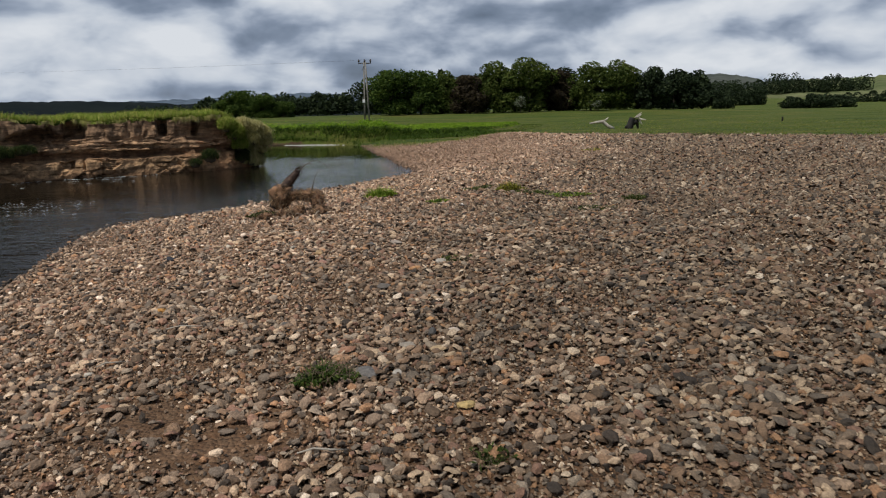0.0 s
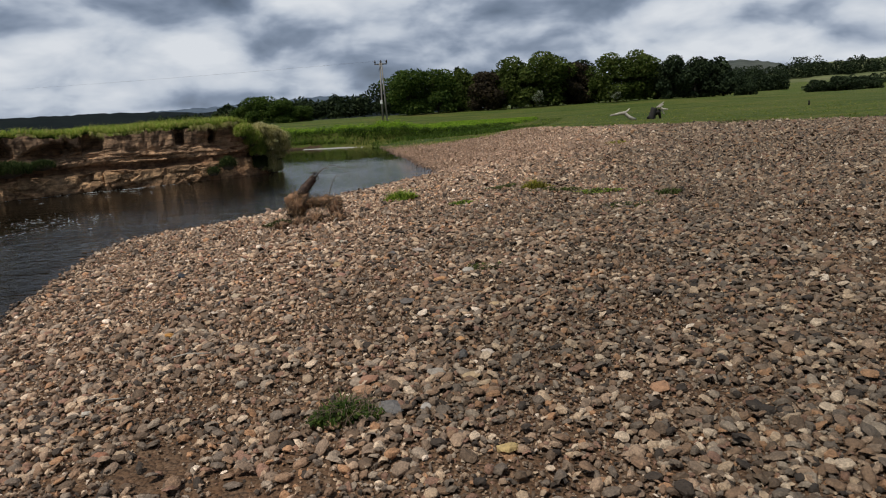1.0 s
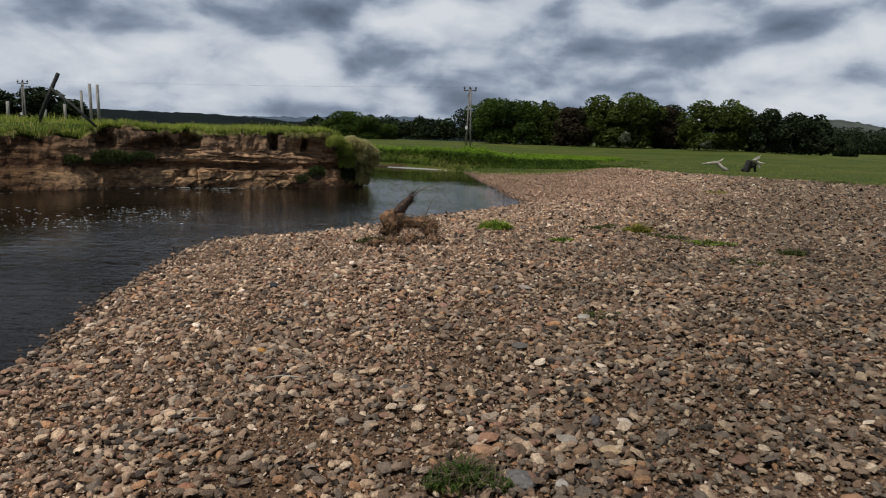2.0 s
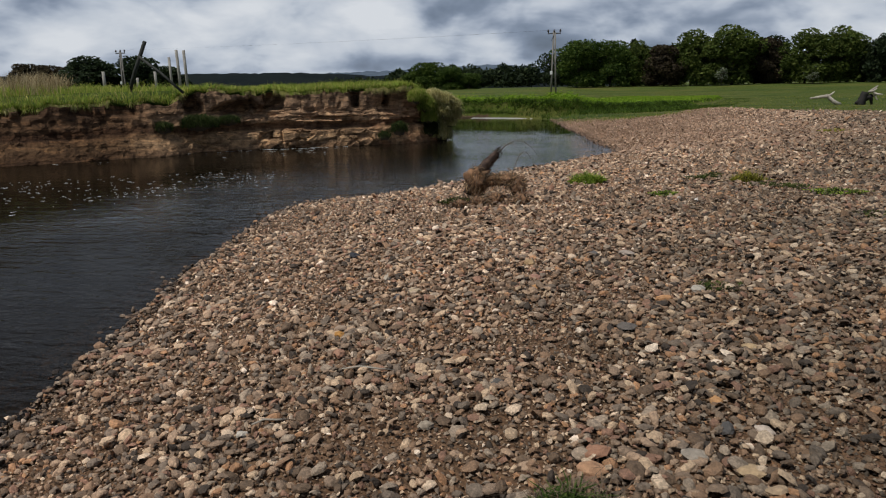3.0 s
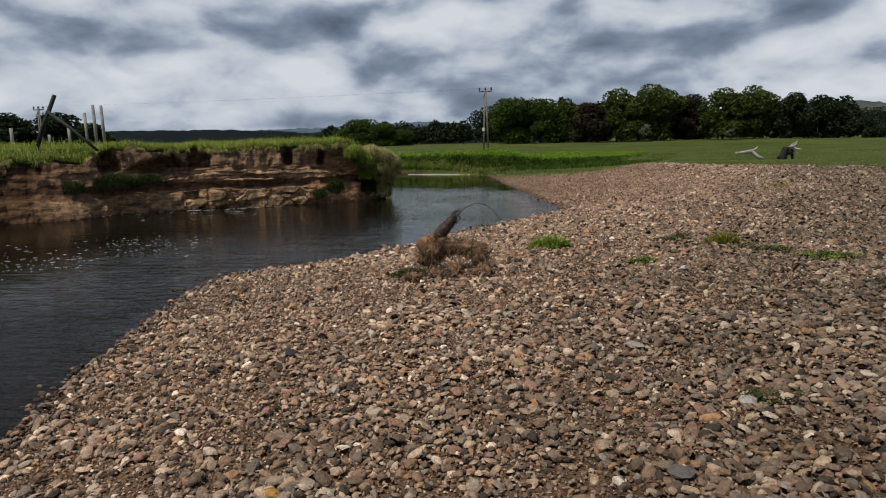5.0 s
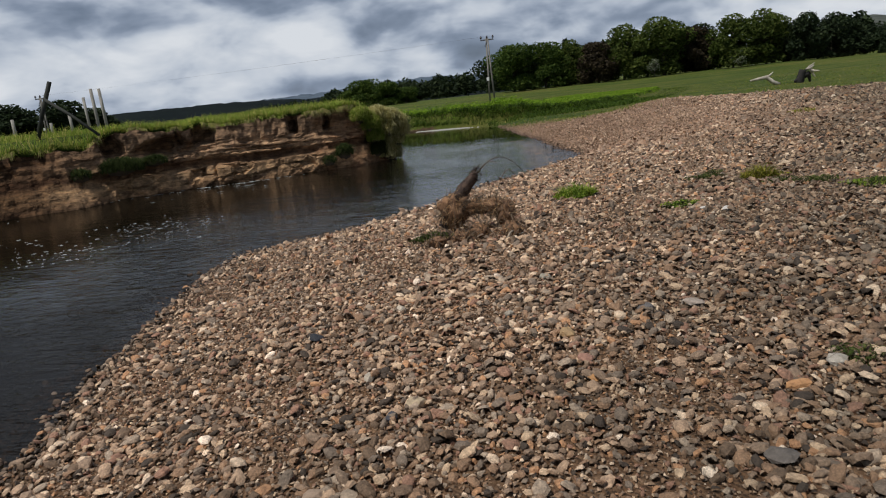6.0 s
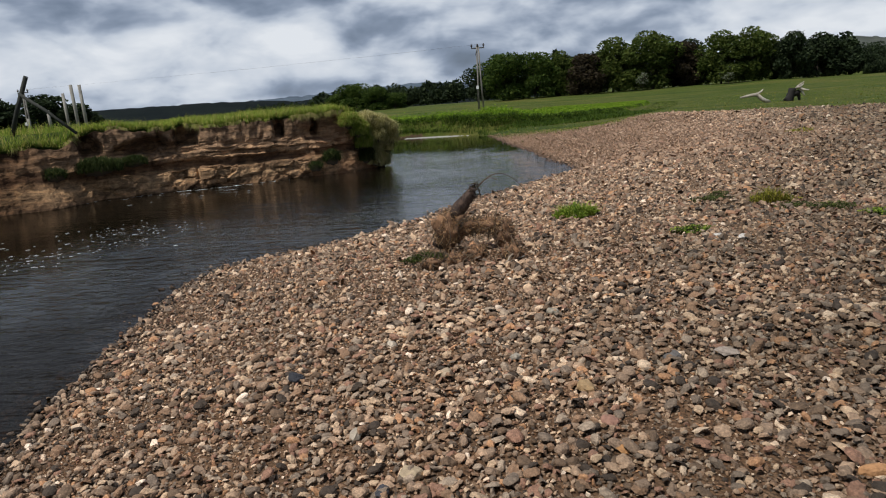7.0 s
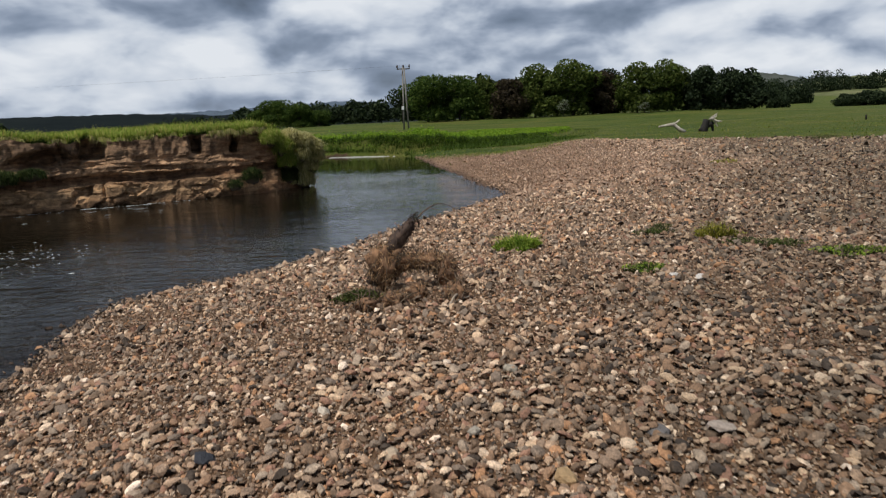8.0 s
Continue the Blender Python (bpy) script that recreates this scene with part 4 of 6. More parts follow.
# rank growth that hangs down the far bank to the water, shade put into its colour
k = rng.integers(0, len(fp), 34000)
hx = fp[k] - fo[k] * np.where(np.arange(34000) < 16000, rng.uniform(-2.2, 0.8, 34000), rng.uniform(-0.1, 0.6, 34000))[:, None]
hz = ground_at(hx[:, 0], hx[:, 1])
ok = hz > WATER + 0.03
hx, hz = hx[ok], hz[ok]
lift = 1 + 0.6 * np.clip(wave(hx[:, 0], hx[:, 1], 36, 1.1), -0.8, 1)
hv, hf = blades(np.c_[hx, hz - 0.02], rng.uniform(0.14, 0.38, len(hx)) * lift * (1 - 0.8 * smoothstep(41, 55, hx[:, 1])), 0.026, 1.3, 0.45)
tagged(new("far_bank_grass", mesh_of("far_bank_grass", hv, hf, M_BANKSHADE)), "dark shade-toned grass hanging down the far bank", "grass", kind="stuff")

# rough grass over the pasture
fc = 31000
px = rng.uniform(-16, 34, fc)
py = 27 + 55 * rng.uniform(0, 1, fc) ** 1.6
pz, pm, _, pd, pe, _ = heights(px, py)
ok = (pm > 0.5 + 0.2 * rng.normal(size=fc)) & (pd > 0.4) & (pe < 0)
px, py, pz = px[ok], py[ok], pz[ok]
pv = blades(np.c_[px, py, pz - 0.01], rng.uniform(0.02, 0.07, len(px)) * (1 + 0.8 * wave(px, py, 41, 4)).clip(0.3, 2.2), 0.045, 1.2)
tagged(new("pasture_grass", mesh_of("pasture_grass", *pv, M_PASTURE)), "short rough green pasture grass", "grass", kind="stuff")


# ragged grass where the turf runs out into the gravel
ep, eo = walk_line(smooth_line(TURF), (-4.6, 37.6), (30, 10), 0.02)
k = rng.integers(0, len(ep), 9000)
ex = ep[k] + eo[k] * rng.normal(0, 0.8, 9000)[:, None]
ok = (wave(ex[:, 0], ex[:, 1], 45, 0.8) + rng.normal(0, 0.3, 9000) > 0.15) & (heights(ex[:, 0], ex[:, 1])[3] > 0.4)
ex = ex[ok]
ev, ef = blades(np.c_[ex, ground_at(ex[:, 0], ex[:, 1]) - 0.01], rng.uniform(0.04, 0.16, len(ex)), 0.022, 1.1, 0.15)
tagged(new("edge_grass", mesh_of("edge_grass", ev, ef, M_PASTURE)), "ragged green grass at the edge of the gravel", "grass", kind="stuff")


# ---- trees ----
def tree_mesh(height, spread, mat, leaves, leaf, seed, shape="round", trunk=0.22, low=0.18):
    """Trunk with limbs, and a crown of many leaves round the limbs' ends."""
    global rng
    keep_rng, rng = rng, np.random.default_rng(seed)
    H, R = height, spread / 2
    bits = []
    lean = rng.normal(0, 0.02, 2)
    line = [(lean[0] * z, lean[1] * z, z) for z in np.linspace(-0.2, H * 0.72, 7)]
    bits.append(tube(line, np.linspace(trunk * H / 9, 0.05, 7), 7, 0.06))
    lobes = []
    count = 34 if shape == "round" else 20
    for i in range(count):
        a = rng.uniform(0, 2 * np.pi)
        f = (i + rng.uniform(0, 1)) / count
        if shape == "round":
            z = H * (low + (0.93 - low) * f)
            r = R * math.sqrt(max(0.05, 1 - ((f - 0.42) / 0.62) ** 2)) * rng.uniform(0.35, 0.95)
            size = R * rng.uniform(0.26, 0.46)
        else:
            z = H * (low + (0.97 - low) * f)
            r = R * (1 - f) ** 0.8 * rng.uniform(0.4, 0.9)
            size = R * (0.42 * (1 - f) + 0.16)
        c = np.array([r * math.cos(a), r * math.sin(a), z])
        lobes.append((c, size))
        if i % 2 == 0:
            s = np.array([0, 0, max(H * 0.12, z - r * 0.8)])
            mid = (s + c) / 2 + rng.normal(0, 0.15, 3)
            bits.append(tube([s, mid, c], [0.10 * H / 10, 0.06, 0.025], 5, 0.0))
    wood = join(*bits)
    w = np.array([s**2 for _, s in lobes])
    which = rng.choice(len(lobes), leaves, p=w / w.sum())
    d = rng.normal(size=(leaves, 3))
    d /= np.linalg.norm(d, axis=1, keepdims=True)
    rad = rng.uniform(0.55, 1.08, leaves) ** 0.6
    cs, ss = np.array([c for c, _ in lobes])[which], np.array([s for _, s in lobes])[which]
    pts = cs + d * (ss * rad)[:, None] * (1.05, 1.05, 0.8)
    pts = pts[pts[:, 2] > H * low * 0.5]
    crown = leaf_cards(pts, leaf, 0.3)
    rng = keep_rng
    return mesh_of("trunk", *wood, M_BARK), mesh_of("crown", *crown, mat, False)


def make_tree(name, meshes, label, category="tree"):
    ob = empty(name, (0, 0, 0))
    part("trunk", meshes[0], ob)
    part("crown", meshes[1], ob)
    return tagged(ob, label, category)


def plant(first, used, x, y, s=1.0, wide=1.0, sink=0.0):
    """Stands the thing itself the first time, then copies of it."""
    m = pose(x, y, float(ground_at(x, y)[0]) - sink, 0, 0, rng.uniform(0, 360)) @ Matrix.Diagonal((s * wide, s * wide, s, 1))
    if first in used:
        ob = copy_thing(first, pose(0, 0, 0))
        ob.matrix_basis = m
        return ob
    used.append(first)
    first.matrix_basis = m
    return first


used = []
oak = make_tree("broadleaf_tree", tree_mesh(9.0, 9.0, M_LEAF, 7400, 0.27, 101, low=0.06), "full green broadleaf tree at the edge of the wood")
oak2 = make_tree("broadleaf_tree", tree_mesh(9.0, 8.0, M_LEAF2, 7400, 0.27, 102, low=0.06), "pale green broadleaf tree at the edge of the wood")
copper = make_tree("copper_tree", tree_mesh(8.0, 7.5, M_COPPER, 6000, 0.30, 103, low=0.06), "dark copper-leaved tree in the wood")
fir = make_tree("conifer_tree", tree_mesh(9.0, 4.5, M_DARK, 3600, 0.32, 104, "cone", low=0.05), "dark green conifer standing in the wood")
pine = make_tree("dark_tree", tree_mesh(8.0, 8.0, M_DARK, 5600, 0.32, 105, low=0.05), "very dark dense tree in the wood")
thin = make_tree("open_tree", tree_mesh(7.0, 5.0, M_DARK, 900, 0.24, 106, low=0.55, trunk=0.16), "thin open-crowned tree beside the wood")
thorn = make_tree("hawthorn_tree", tree_mesh(3.4, 2.2, M_BLOSSOM, 700, 0.13, 107, low=0.40, trunk=0.12), "small white-flowering hawthorn before the wood")
shrub = make_tree("shrub", tree_mesh(4.5, 7.5, M_DARK, 3600, 0.30, 108, low=0.02), "low dark green shrubbery", "shrub")

# x, y, scale, width of the wood's front row
for kind, x, y, s, wide in ((oak, -8.6, 124, 0.92, 0.95), (oak, -3.2, 125, 0.90, 0.85), (oak2, 1.0, 126, 0.86, 0.7), (fir, 0.6, 130, 1.0, 0.9), (copper, 5.4, 124, 0.90, 0.95),
                            (oak2, 9.6, 125, 1.02, 0.80), (oak2, 15.8, 124, 1.07, 0.98), (copper, 20.6, 126, 0.98, 0.8), (pine, 23.0, 129, 0.98, 0.8), (fir, 21.4, 127, 0.90, 1.1), (oak2, 26.4, 124, 0.95, 0.90),
                            (oak2, 31.6, 125, 0.98, 0.85), (pine, 36.6, 123, 0.92, 0.80), (pine, 40.8, 124, 0.88, 0.75), (pine, 44.6, 126, 0.72, 0.9), (fir, 38.4, 130, 0.88, 1.3),
                            (thin, -13.2, 128, 0.92, 1.0), (oak, -31.5, 128, 0.50, 1.1), (oak, -35.5, 130, 0.60, 1.2), (oak, -39.5, 132, 0.42, 1.1), (oak, -28.6, 131, 0.36, 1.2),
                            (thorn, 13.6, 119, 0.95, 0.75), (thorn, 26.6, 120, 0.62, 1.1), (shrub, 48.5, 124, 0.72, 0.55), (shrub, 51.0, 127, 0.62, 0.5),
                            (pine, -100, 118, 1.0, 1.3), (pine, -94, 122, 0.98, 1.3), (pine, -88, 124, 0.72, 1.3), (pine, -107, 125, 0.9, 1.4), (copper, -130, 135, 1.0, 1.2), (copper, -120, 130, 0.9, 1.3),
                            (shrub, 93, 175, 0.82, 1.2), (shrub, 99, 176, 0.72, 1.1), (shrub, 88, 177, 0.7, 1.0)):
    plant(kind, used, x, y, s * 0.9, wide * 1.24, 0.1)


def wood_mass(x0, x1, y, depth, height, count, leaf, seed, mat, name, label):
    """A distant belt of trees, past counting: leaves on many overlapping crowns."""
    r = np.random.default_rng(seed)
    n = int((x1 - x0) * depth / 22) + 6
    cx, cy = r.uniform(x0, x1, n), y + r.uniform(0, depth, n)
    ch = height * r.uniform(0.62, 1.05, n)
    which = r.integers(0, n, count)
    d = r.normal(size=(count, 3))
    d /= np.linalg.norm(d, axis=1, keepdims=True)
    d[:, 2] = np.abs(d[:, 2])
    rad = 2.3 * height / 7
    zs = ground_at(cx, cy)
    z = zs[which] + ch[which] * np.clip(0.45 + 0.55 * d[:, 2], 0, 1) * r.uniform(0.0, 1, count) ** 0.35
    pts = np.c_[cx[which] + d[:, 0] * rad, cy[which] + d[:, 1] * rad, z]
    v, q = leaf_cards(pts, leaf, 0.3)
    return tagged(new(name, mesh_of(name, v, q, mat, False)), label, "woodland", kind="stuff")


# leaf mass added behind the front row, its dark colour standing for shade
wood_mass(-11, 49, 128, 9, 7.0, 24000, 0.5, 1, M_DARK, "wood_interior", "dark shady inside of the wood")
wood_mass(-62, -8, 170, 20, 6.0, 14000, 0.5, 2, M_DARK, "far_woods", "dark distant conifer wood")
wood_mass(-190, -60, 420, 40, 9.0, 8000, 1.1, 3, M_DARK, "far_woods", "dark distant conifer wood")


def wood_belt(b0, b1, r0, depth, base, height, count, leaf, seed, label):
    """A belt of trees or a hedge across a far slope, between two bearings in degrees from the start."""
    r = np.random.default_rng(seed)
    n = int((b1 - b0) * r0 / 57 * depth / 14) + 4
    cb, cr, ch = np.radians(r.uniform(b0, b1, n)), r0 + r.uniform(0, depth, n), height * r.uniform(0.6, 1.0, n)
    which = r.integers(0, n, count)
    d = r.normal(size=(count, 3))
    d /= np.linalg.norm(d, axis=1, keepdims=True)
    rad = height * 0.34
    z = base + ch[which] * np.clip(0.42 + 0.58 * d[:, 2], 0, 1)
    pts = np.c_[np.sin(cb[which]) * cr[which] + d[:, 0] * rad, np.cos(cb[which]) * cr[which] + d[:, 1] * rad, z]
    return tagged(new("far_woods", mesh_of("far_woods", *leaf_cards(pts, leaf, 0.3), M_DARK, False)), label, "woodland", kind="stuff")


wood_belt(18.0, 31.0, 480, 22, 8.5, 9.0, 22000, 0.6, 11, "dark distant plantation on the hillside")
wood_belt(24.8, 26.6, 600, 10, 17.5, 8.0, 700, 0.8, 12, "dark distant trees on the skyline")
wood_belt(28.6, 29.2, 600, 6, 18.0, 5.5, 160, 0.8, 13, "dark distant trees on the skyline")
wood_belt(27.2, 36.0, 330, 8, 0.6, 5.5, 9000, 0.42, 14, "dark distant hedgerow trees")
wood_belt(20.0, 24.3, 300, 14, 1.2, 7.5, 9000, 0.45, 15, "dark distant hedgerow trees")
wood_belt(33.0, 60.0, 300, 12, 1.0, 7.5, 5000, 0.9, 16, "dark distant hedgerow trees")


# ---- hills ----
def ridge(name, dist, profile, mat, label, rough=0.06, depth=0.35, dz=0.0):
    """A hill: its skyline as (bearing in degrees, height in degrees) seen from the start, with a face sloping towards the viewer."""
    b = np.linspace(profile[0][0], profile[-1][0], 220)
    h = np.interp(b, *np.array(profile).T)
    n = len(b)
    v = []
    for i in range(n):
        a = radians(b[i])
        top = dist * math.tan(radians(h[i])) + 1.4
        top += top * rough * fbm((b[i] * 2.2, dist, 0.3), 4) + dist * 0.0010 * fbm((b[i] * 14, dist, 1.3), 3)
        for j in range(8):
            u = j / 7
            r = dist * (1 - depth * (1 - u))
            v.append((math.sin(a) * r, math.cos(a) * r, -2 + (top + 2) * u**1.3))
        v.append((math.sin(a) * dist * 1.25, math.cos(a) * dist * 1.25, -2))
    m = 9
    i, j = np.meshgrid(np.arange(n - 1), np.arange(m - 1), indexing="ij")
    q = np.stack([i * m + j, (i + 1) * m + j, (i + 1) * m + j + 1, i * m + j + 1], -1).reshape(-1, 4)
    return tagged(new(name, mesh_of(name, np.array(v), q, mat)), label, "hill", kind="structure")


ridge("backdrop_hill_far", 2300, [(-60, 0.8), (-30, 1.2), (-14, 1.6), (-11, 1.85), (-7, 1.6), (0, 1.2), (10, 1.0)], M_FAR, "distant hills tinted blue-grey for haze", 0.05)
ridge("backdrop_hill_left", 900, [(-75, 1.2), (-45, 1.4), (-34, 1.45), (-27, 1.45), (-22.5, 1.3), (-20, 1.1), (-12, 1.3), (-5, 1.0), (2, 0.9)], M_HILL, "dark forested hill ridge", 0.03)
ridge("backdrop_hill_right", 1500, [(10, 0.6), (16, 1.9), (18.5, 2.40), (21.5, 2.38), (23, 2.15), (24.5, 1.7), (30, 1.7), (45, 1.6), (60, 1.2)], M_MOOR, "grey-green moorland hill", 0.03)
ridge("backdrop_hill_pasture", 620, [(20, 0.3), (23, 1.2), (26, 1.65), (30, 1.7), (36, 1.9), (50, 1.6), (75, 1.0)], M_FIELD, "hillside pasture fields", 0.05, 0.5)


# ---- power line poles ----
def power_pole(x, y, top, foot=None):
    z0 = float(ground_at(x, y)[0]) if foot is None else foot
    ob = empty("power_pole", (x, y, z0))
    h = top - z0
    for sx in (-0.34, 0.34):
        v, q = tube([(sx, 0, -0.4), (sx * 0.62, 0, h * 0.45), (sx * 0.30, 0, h - 0.15)], [0.125, 0.11, 0.095], 10)
        part("post", mesh_of("post", v, q, M_POLE), ob)
    bm = bmesh.new()
    bmesh.ops.create_cube(bm, size=1)
    bmesh.ops.scale(bm, vec=(1.75, 0.14, 0.16), verts=bm.verts)
    bmesh.ops.bevel(bm, geom=bm.edges[:], offset=0.02, segments=1, affect="EDGES")
    me = bpy.data.meshes.new("crossarm")
    bm.to_mesh(me)
    bm.free()
    me.materials.append(M_STEEL)
    arm = part("crossarm", me, ob, at=pose(0, 0, h - 0.35))
    for sx in (-0.80, 0.0, 0.80):
        v, q = tube([(0, 0, 0), (0, 0, 0.12), (0, 0, 0.14), (0, 0, 0.3), (0, 0, 0.32), (0, 0, 0.45)], [0.05, 0.05, 0.13, 0.14, 0.10, 0.08], 8)
        part("insulator", mesh_of("insulator", v, q, M_PORCELAIN), arm, at=pose(sx, 0, 0.08))
    v, q = tube([(0, 0, 0), (0, 0, 0.9)], [0.03, 0.03], 6)
    part("brace", mesh_of("brace", v, q, M_STEEL), ob, at=pose(-0.36, -0.12, h - 1.3, 0, 22, 0))
    bm = bmesh.new()
    bmesh.ops.create_cube(bm, size=1)
    bmesh.ops.scale(bm, vec=(0.34, 0.02, 0.45), verts=bm.verts)
    me = bpy.data.meshes.new("warning_plate")
    bm.to_mesh(me)
    bm.free()
    me.materials.append(M_PLATE)
    part("warning_plate", me, ob, "small white plate", at=pose(-0.32, -0.20, 2.9))
    return tagged(ob, "grey wooden twin-post power line pole in the pasture", "power pole", "power poles")


power_pole(-10.1, 100, 8.75)
power_pole(-79, 101, 8.3)
for k, sx in enumerate((-0.80, 0.0, 0.80)):
    a, b = np.array([-10.1 + sx, 100, 8.85]), np.array([-79 + sx, 101, 8.4])
    pts = [a + (b - a) * u - np.array([0, 0, 4.0 * 0.22 * u * (1 - u)]) for u in np.linspace(0, 1, 24)]
    v, q = tube(pts, 0.0025, 4)
    tagged(new("power_line", mesh_of("power_line", v, q, M_STEEL)), "thin overhead power cable between the poles", "cable", "power lines")


# ---- fence remains on the bank ----
def round_post(name, pts, r, mat, parent=None, label="", category=""):
    v, q = tube(pts, r, 9, 0.05)
    base = np.array(pts[0], float)
    ob = part(name, mesh_of(name, v - base, q, mat), parent, at=pose(*base))
    if category:
        tagged(ob, label, category)
    return ob


leaning = empty("fence_strainer", (-14.08, 18.77, 1.3))
v, q = tube([(-0.05, 0, -0.2), (0.38, 0, 0.75), (0.80, 0, 1.55)], [0.058, 0.056, 0.052], 10, 0.04)
part("post", mesh_of("post", v, q, M_OLDPOST), leaning)
v, q = tube([(0.62, -0.10, 1.16), (1.25, -0.12, 0.72), (1.95, -0.16, 0.16)], [0.040, 0.040, 0.036], 8, 0.04)
part("strut", mesh_of("strut", v, q, M_OLDPOST), leaning)
tagged(leaning, "old dark fence post leaning over the bank with its strut", "fence post")
for x, y, top, r in ((-15.88, 24.0, 2.95, 0.050), (-15.66, 24.1, 2.93, 0.050), (-16.35, 24.2, 2.72, 0.045), (-20.7, 26.0, 2.35, 0.06), (-17.3, 24.6, 2.25, 0.05), (-18.4, 25.0, 2.05, 0.05)):
    z0 = float(ground_at(x, y)[0])
    lean_x = rng.normal(-0.01, 0.02)
    ob = round_post("fence_post", [(x, y, z0 - 0.3), (x + lean_x * 0.5, y, (z0 + top) / 2), (x + lean_x, y, top)], r, M_POST, None,
                    "weathered pale wooden fence post on the bank top", "fence post")
    ob["group"] = "fence posts"


# ---- stump and bleached branch on the pasture ----
def crooked(start, aim, length, r0, r1, n=6, wander=0.12):
    p, d = [np.array(start, float)], np.array(aim, float) / np.linalg.norm(aim)
    for _ in range(n):
        d = d + rng.normal(0, wander, 3)
        d /= np.linalg.norm(d)
        p.append(p[-1] + d * length / n)
    return tube(p, np.linspace(r0, r1, n + 1), 7, 0.08)


sx, sy = 13.6, 49.0
sz = float(ground_at(sx, sy)[0])
stump = empty("driftwood_stump", (sx, sy, sz))
part("root_ball", mesh_of("root_ball", *join(crooked((-0.55, 0, -0.1), (0.55, 0.1, 1), 0.90, 0.26, 0.20, 6, 0.08), crooked((-0.35, 0.1, 0.35), (0.9, 0, 0.25), 0.55, 0.22, 0.12),
                                                 crooked((0.0, 0, 0.55), (0.25, 0.1, -1), 0.62, 0.13, 0.06), crooked((-0.4, 0, 0.3), (-0.6, -0.2, -0.4), 0.45, 0.16, 0.06)), M_ROOT), stump)
for k, (at, aim, L) in enumerate((((-0.10, -0.05, 0.72), (1, 0, 0.30), 0.62), ((0.10, -0.08, 0.70), (0.9, -0.1, -0.25), 0.55), ((-0.05, -0.12, 0.74), (0.5, -0.3, 0.35), 0.42), ((0.22, -0.05, 0.62), (0.5, 0, -0.9), 0.40))):
    part("root", mesh_of("root", *crooked(at, aim, L, 0.085, 0.03, 6, 0.2), M_DRIFT), stump, "bleached root")
tagged(stump, "dark uprooted tree stump with bleached roots on the grass", "tree stump")
bz = float(ground_at(11.4, 49.4)[0])
branch = empty("fallen_branch", (11.4, 49.4, bz))
part("limb", mesh_of("limb", *tube([(0.75, 0, 0.02), (0.35, 0, 0.22), (0.0, 0, 0.55), (-0.45, 0, 0.50), (-0.95, 0, 0.42)], [0.12, 0.12, 0.12, 0.09, 0.05], 8, 0.06), M_DRIFT), branch)
part("fork", mesh_of("fork", *tube([(0.0, 0, 0.52), (0.22, 0, 0.66), (0.38, 0, 0.82)], [0.08, 0.06, 0.03], 7, 0.06), M_DRIFT), branch)
tagged(branch, "bleached bare fallen branch lying on the grass", "branch")


# ---- flood debris on the bar ----
def strands(n, c, r, length, width, out=0.4, sag_by=0.25, fill=0.55):
    """Thin bent stalks lying round an ellipsoid, as (verts, quads): three-sided, four points each."""
    d = rng.normal(size=(n, 3))
    d /= np.linalg.norm(d, axis=1, keepdims=True)
    p = np.array(c) + d * np.array(r) * rng.uniform(fill, 1.05, (n, 1))
    t = np.cross(d, rng.normal(size=(n, 3)))
    t = t / (np.linalg.norm(t, axis=1, keepdims=True) + 1e-9) + d * out * rng.uniform(0, 1, (n, 1))
    L = length * rng.uniform(0.35, 1.2, (n, 1)) / 3
    pts = [p]
    for _ in range(3):
        t = t + rng.normal(0, 0.45, (n, 3)) - (0, 0, sag_by * 0.4)
        t /= np.linalg.norm(t, axis=1, keepdims=True)
        q = pts[-1] + t * L
        q[:, 2] = np.maximum(q[:, 2], -0.03)
        pts.append(q)
    a = np.cross(t, rng.normal(size=(n, 3)))
    a /= np.linalg.norm(a, axis=1, keepdims=True) + 1e-9
    b = np.cross(t, a)
    w = width * rng.uniform(0.5, 1.5, (n, 1))
    v = np.empty((n, 4, 3, 3))
    for i, q in enumerate(pts):
        for k in range(3):
            g = 2 * math.pi * k / 3
            v[:, i, k] = q + (a * math.cos(g) + b * math.sin(g)) * w * (1.0, 0.95, 0.75, 0.35)[i]
    quad = np.array([[i * 3 + k, i * 3 + (k + 1) % 3, (i + 1) * 3 + (k + 1) % 3, (i + 1) * 3 + k] for i in range(3) for k in range(3)])
    return v.reshape(-1, 3), (np.arange(n)[:, None, None] * 12 + quad[None]).reshape(-1, 4)


